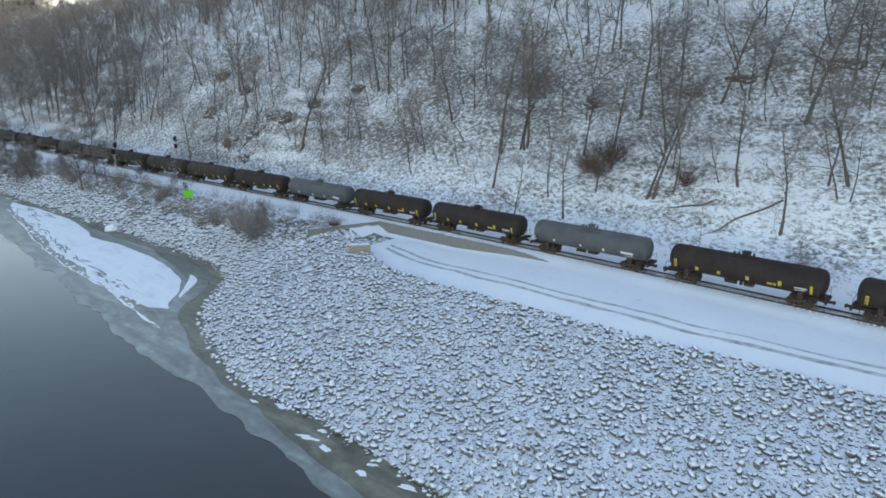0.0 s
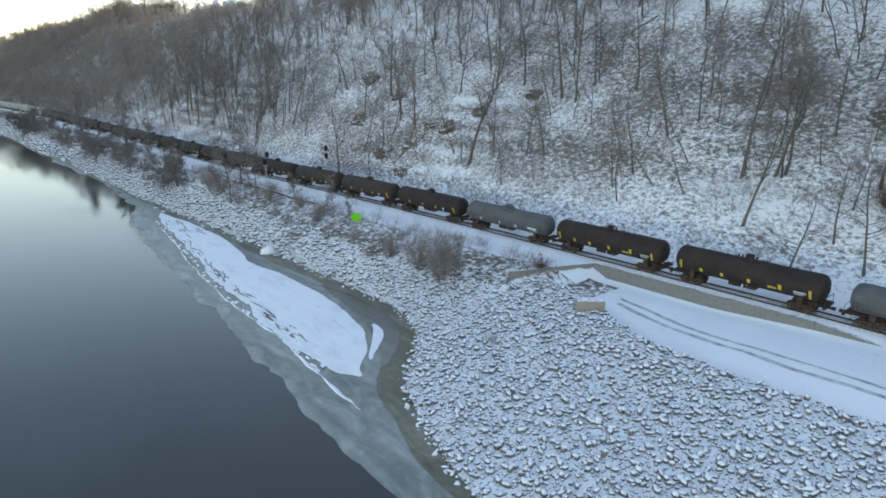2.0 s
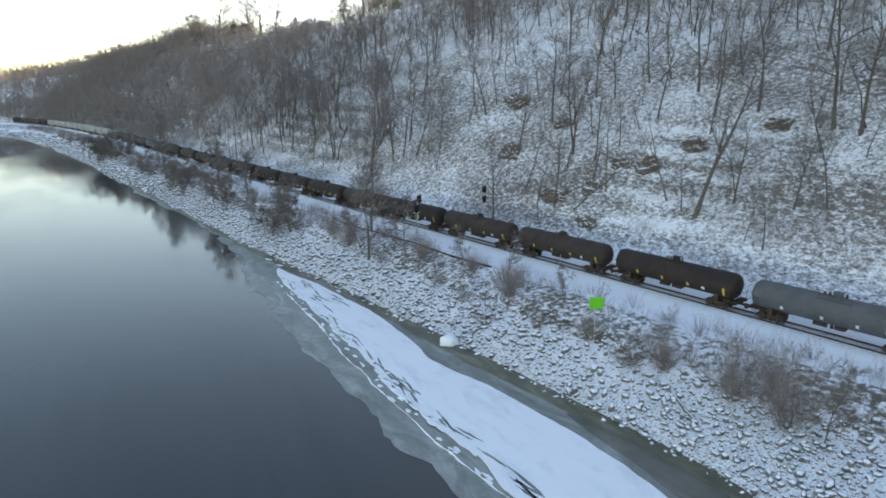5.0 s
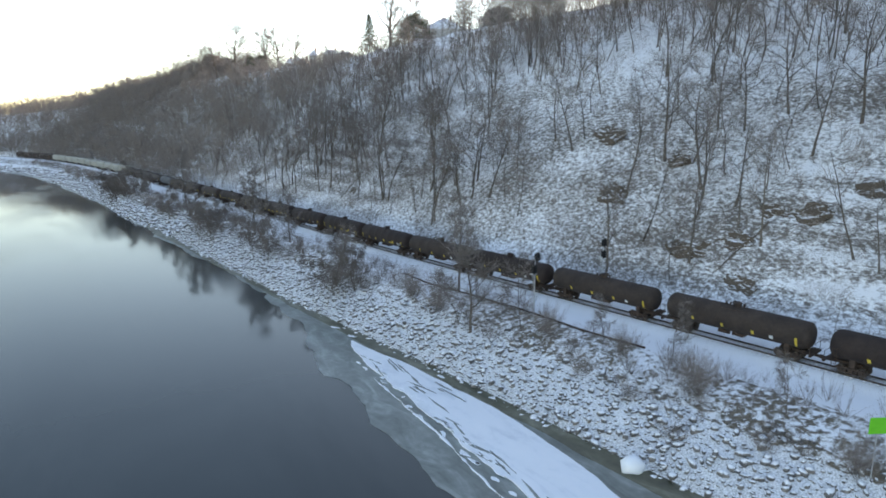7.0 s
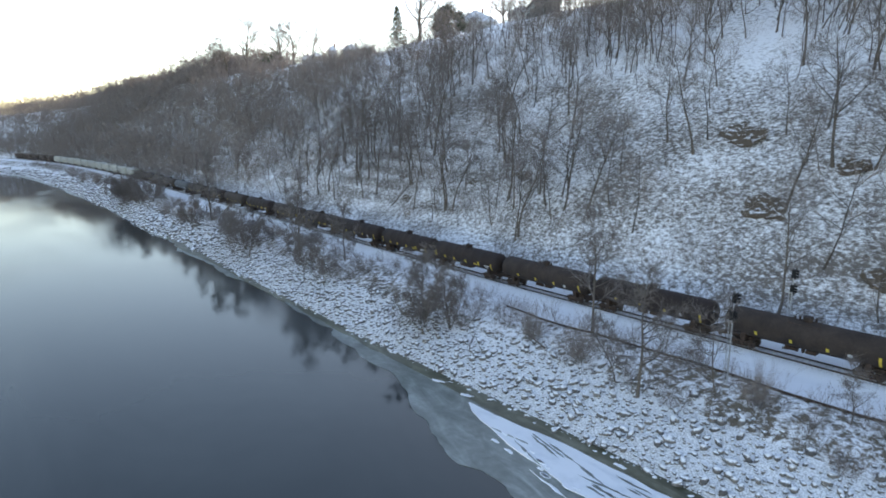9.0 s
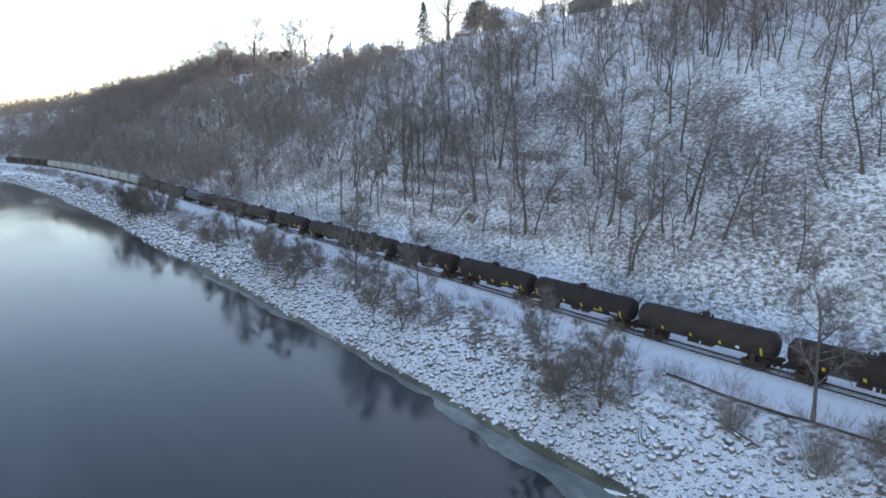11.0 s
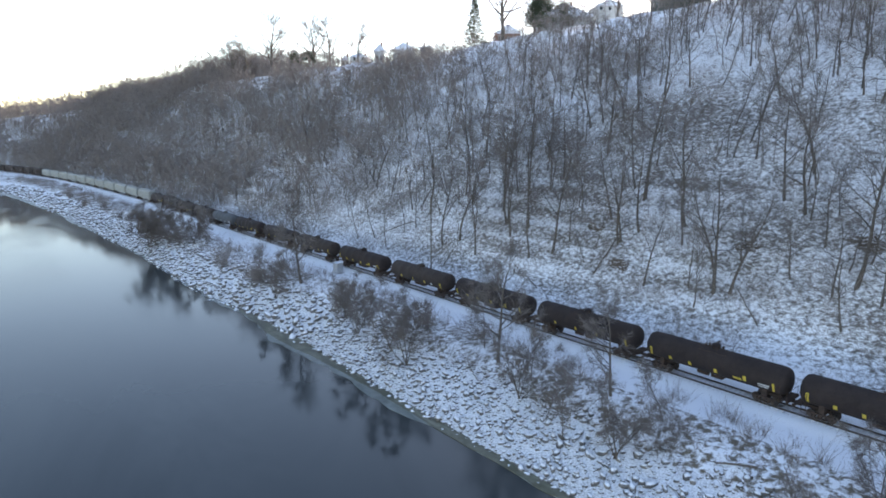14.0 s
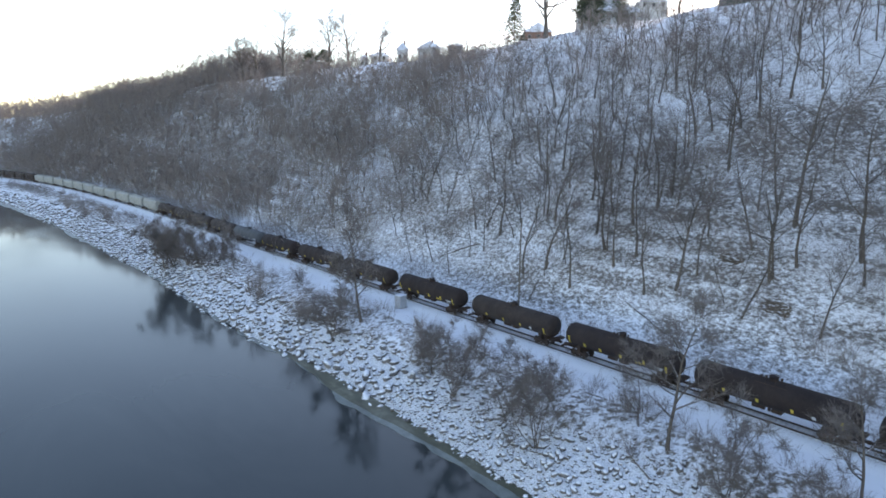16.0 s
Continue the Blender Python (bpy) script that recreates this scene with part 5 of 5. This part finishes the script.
def build_ridge_trees():
    big = [plant("tree", bare_tree(600 + i, 20.0, 20, 9, 14, 0.22, 0.014, 0.032, 7, spread=1.3, fine_twigs=True, reach=1.4, wood_r=2.1, lean_by=0.05, bend=0.14), "large bare spreading tree on the ridge line", "tree", "trees on the ridge",
                 [M_BARK, M_TWIG], ("trunk", "crown")) for i in range(3)]
    scatter(big, [(x, y, h / 20.0, 55 * i, i % 3) for i, (x, y, h) in enumerate([(100.8, 510, 28), (91.9, 520, 19), (112.1, 480, 23), (117, 470, 21), (116.3, 440, 17),
            (136.5, 362, 27), (143.0, 352.0, 17), (96, 545, 20), (152, 322, 15), (88, 532, 19), (94, 560, 20)])])

    def spruce(seed, height, loose=1.0):
        rng = np.random.default_rng(seed)
        wood, fine = Shape(), Shape()
        wood.tube([(0, 0, -0.5), (0, 0, height * 0.5), (0, 0, height)], [height * 0.014, height * 0.009, 0.0], 6)
        for z in np.arange(height * 0.1, height * 0.98, height * 0.028):
            reach = (1 - z / height) ** 0.85 * height * 0.40 * rng.uniform(0.75, 1.15) * loose
            for k in range(7):
                a = rng.uniform(0, 6.28)
                e = np.array([math.cos(a), math.sin(a), -0.22]) * reach * rng.uniform(0.7, 1.1) + (0, 0, z)
                fine.tube([(0, 0, z), e], [0.10, 0.0], 3)
                for _ in range(7):
                    w = rng.uniform(0.25, 1.0)
                    s = np.array([0, 0, z]) * (1 - w) + e * w
                    fine.tube([s, s + rng.normal(0, 0.4, 3) + (0, 0, -0.25)], [0.16, 0.0], 3)
        return wood.arrays(), fine.arrays()
    sp = [plant("spruce", spruce(700 + i, 17.0, 1.0 + 0.35 * i), "dark green spruce tree on the ridge", "spruce", "evergreens on the ridge", [M_BARK, M_NEEDLE], ("trunk", "crown")) for i in range(2)]
    scatter(sp, [(x, y, h / 17.0, 55 * i, k) for i, (x, y, h, k) in enumerate([(129.6, 370.0, 18, 0), (103.5, 487, 9, 1)])])

    def pine(seed, height):
        """A broad evergreen: a short trunk and ragged clumps of needles round it."""
        rng = np.random.default_rng(seed)
        wood, fine = Shape(), Shape()
        wood.tube([(0, 0, -0.5), (0.2, 0, height * 0.5), (0, 0.1, height * 0.9)], [height * 0.03, height * 0.018, 0.0], 6)
        for _ in range(26):
            a, u = rng.uniform(0, 6.28), rng.uniform(0.15, 0.98)
            r = height * 0.42 * math.sqrt(max(0.05, 1 - (2 * u - 0.85) ** 2)) * rng.uniform(0.35, 1.0)
            c = np.array([math.cos(a) * r, math.sin(a) * r, u * height])
            wood.tube([(0, 0, u * height * 0.85), c], [0.09, 0.0], 4)
            for _ in range(70):
                d = rng.normal(size=3) * (0.10 * height, 0.10 * height, 0.06 * height)
                fine.tube([c + d, c + d + rng.normal(0, 0.45, 3)], [0.13, 0.0], 3)
        return wood.arrays(), fine.arrays()
    pines = [plant("pine", pine(720 + i, 10.0), "broad dark green pine with ragged boughs on the ridge", "pine", "evergreens on the ridge", [M_BARK, M_NEEDLE], ("trunk", "crown")) for i in range(2)]
    scatter(pines, [(x, y, h / 10.0, 70 * i, i % 2) for i, (x, y, h) in enumerate([(104.0, 484.0, 9.5), (109.0, 479.0, 9.0), (134.9, 341.0, 10.5), (140.5, 346.0, 12.0), (138.0, 333.0, 8.5)])])
    build_pole(121.1, 404.0, 14.0, "thin dark pole on the ridge", False)


build_ridge_trees()


# ---- fallen trunks and drift wood ----
def build_logs():
    rng = np.random.default_rng(21)
    spots = [(42.2, 95.5, 5.0, 70), (33.5, 176.0, 4.5, 40), (37.0, 205.0, 4.0, 120), (30.0, 236.0, 4.5, 70), (27.5, 244.0, 5.5, 110), (39.2, 168.0, 6.0, 80)]
    for _ in range(26):
        x, y = hill_place(rng.uniform(20, 300), rng.uniform(9, 50))
        spots.append((x, y, rng.uniform(4, 10), rng.uniform(0, 180)))
    for x, y, ln, a in spots:
        s = Shape()
        c, sn = math.cos(radians(a)), math.sin(radians(a))
        pts = []
        for t in np.linspace(0, 1, 6):
            px, py = x + c * ln * t + rng.normal(0, 0.06), y + sn * ln * t + rng.normal(0, 0.06)
            pts.append((px - x, py - y, on_ground(px, py) + 0.10 - on_ground(x, y)))
        s.tube(pts, [0.17, 0.16, 0.14, 0.12, 0.09, 0.0], 7)
        for _ in range(3):
            i = rng.integers(2, 5)
            s.tube([pts[i], np.array(pts[i]) + (rng.normal(0, 0.6), rng.normal(0, 0.6), rng.uniform(0.3, 1.0))], [0.05, 0.0], 4)
        v, f = s.arrays()
        ob = mesh_object("fallen_log", v, f, [M_BARK])
        ob.matrix_basis = pose(x, y, on_ground(x, y))
        tagged(ob, "fallen snow-dusted tree trunk lying on the ground", "log", "fallen logs")


build_logs()


# ---- rock outcrops on the slope ----
def build_outcrops():
    rng = np.random.default_rng(12)
    spots = [(76.0, 165.5, 3.2), (71.8, 145.5, 3.0), (84.9, 175.3, 3.4), (82.5, 157.9, 2.4), (69.6, 137.0, 2.0), (80.1, 134.5, 2.6), (74.0, 140.8, 2.2), (85.2, 130.2, 2.8), (79.0, 138.6, 2.0),
             (103, 36, 2.6), (100, 44, 2.0), (104, 24, 2.2), (96, 60, 1.8), (91, 120, 2.2), (66, 251, 1.6), (62, 242, 1.8), (72, 212, 1.8), (69, 225, 1.6)]
    for x, y, r in spots:
        bm = bmesh.new()
        off = Vector((x, y, 0.0)) * 0.37
        for v in bmesh.ops.create_icosphere(bm, subdivisions=4, radius=1.0)["verts"]:
            w = v.co.copy()
            q = 1.0 + 0.45 * noise.noise(w * 1.3 + off) + 0.22 * noise.noise(w * 3.1 + off) + 0.08 * noise.noise(w * 9.0 + off)
            z = w.z * 0.55 + 0.12 * noise.noise(w * 4.0 + off)
            v.co = Vector((w.x * 0.75 * q, w.y * 1.7 * q, (math.floor(z * 5.0) + min(1.0, ((z * 5.0) % 1.0) * 3.0)) / 5.0 * q)) * r * 0.7
            v.co.z += v.co.x * 0.85
        ob = part("rock_outcrop", bm, M_LEDGE, None)
        ob.matrix_basis = pose(x, y, on_ground(x, y) - 0.22 * r, 0, 0, rng.uniform(-15, 15))
        tagged(ob, "brown rock ledge breaking through the snowy slope", "rock", "rock ledges on the slope")


build_outcrops()


# ---- the stone bank ----
def stone_shape(seed, flat=0.66):
    rng = np.random.default_rng(seed)
    bm = bmesh.new()
    wide = rng.uniform(0.72, 1.4)
    bmesh.ops.create_icosphere(bm, subdivisions=1, radius=1.0)
    for v in bm.verts:
        v.co = Vector((v.co.x * rng.uniform(0.7, 1.25) * wide, v.co.y * rng.uniform(0.7, 1.25) / wide, v.co.z * flat * rng.uniform(0.6, 1.25)))
    bmesh.ops.dissolve_limit(bm, angle_limit=radians(20), verts=bm.verts, edges=bm.edges)
    bmesh.ops.triangulate(bm, faces=bm.faces)
    bm.verts.index_update()
    v = np.array([tuple(q.co) for q in bm.verts])
    f = np.array([[q.index for q in p.verts] for p in bm.faces])
    bm.free()
    return v, f


def build_stones():
    rng = np.random.default_rng(5)
    shapes = [stone_shape(800 + i) for i in range(12)]
    spots = []

    def fill(y0, y1, spacing, size0, size1):
        y = y0
        while y < y1:
            a, b = float(shore_x(y)) - 0.5, float(bank_x(y))
            b = b + 0.6 if y < 80 else min(b - 0.5, a + 11.5 + 2.5 * math.sin(y * 0.17))
            x = a
            while x < b:
                px, py = x + rng.uniform(-0.6, 0.6) * spacing, y + rng.uniform(-0.6, 0.6) * spacing
                thin = 1.0 if y < 80 else 1.15 - 0.75 * ((x - a) / (b - a)) ** 2
                if rng.uniform() < thin:
                    spots.append((px, py, size0 + (size1 - size0) * rng.uniform() ** 3.4))
                x += spacing * rng.uniform(0.8, 1.2)
            y += spacing
    fill(-40, 100, 0.40, 0.12, 0.44)
    fill(100, 270, 0.55, 0.16, 0.54)
    fill(270, 470, 1.05, 0.38, 0.9)
    fill(470, 640, 2.0, 0.6, 1.2)
    pts = np.array(spots)
    zs = ground_z(pts[:, 0], pts[:, 1])
    singles = [i for i in range(len(pts)) if 22 < pts[i, 1] < 31 and 26 < pts[i, 0] < 36][:300]
    chosen = set(singles)
    vs, fs, n = [], [], 0
    for i, ((x, y, s), z) in enumerate(zip(pts, zs)):
        if i in chosen:
            continue
        v, f = shapes[rng.integers(0, 12)]
        q = Euler((rng.normal(0, 0.6), rng.normal(0, 0.6), rng.uniform(0, 6.28))).to_matrix()
        vs.append((v * s) @ np.array(q).T + (x, y, z + s * 0.2))
        fs.append(f + n)
        n += len(v)
    bank = mesh_object("riprap_bank", np.concatenate(vs), np.concatenate(fs), [M_STONE])
    tagged(bank, "bank of broken grey stones capped with snow", "stone bank", kind="stuff")
    datas = []
    for v, f in shapes:
        me = bpy.data.meshes.new("stone")
        me.from_pydata([tuple(p) for p in v], [], [tuple(int(k) for k in p) for p in f])
        me.materials.append(M_STONE)
        datas.append(me)
    for i in singles:
        x, y, s = pts[i]
        ob = new("stone", datas[rng.integers(0, 12)])
        ob.parent = bank
        ob.matrix_basis = Matrix.LocRotScale((x, y, zs[i] + s * 0.2), Euler((rng.normal(0, 0.6), rng.normal(0, 0.6), rng.uniform(0, 6.28))), (s, s, s))
    # one large white-capped boulder at the water's edge
    v, f = stone_shape(99, 0.8)
    ob = mesh_object("boulder", v * 1.3, f, [M_SNOWICE], smooth=True)
    ob.matrix_basis = pose(35.2, 124.0, 0.35)
    tagged(ob, "rounded boulder capped with ice and snow", "boulder")


build_stones()
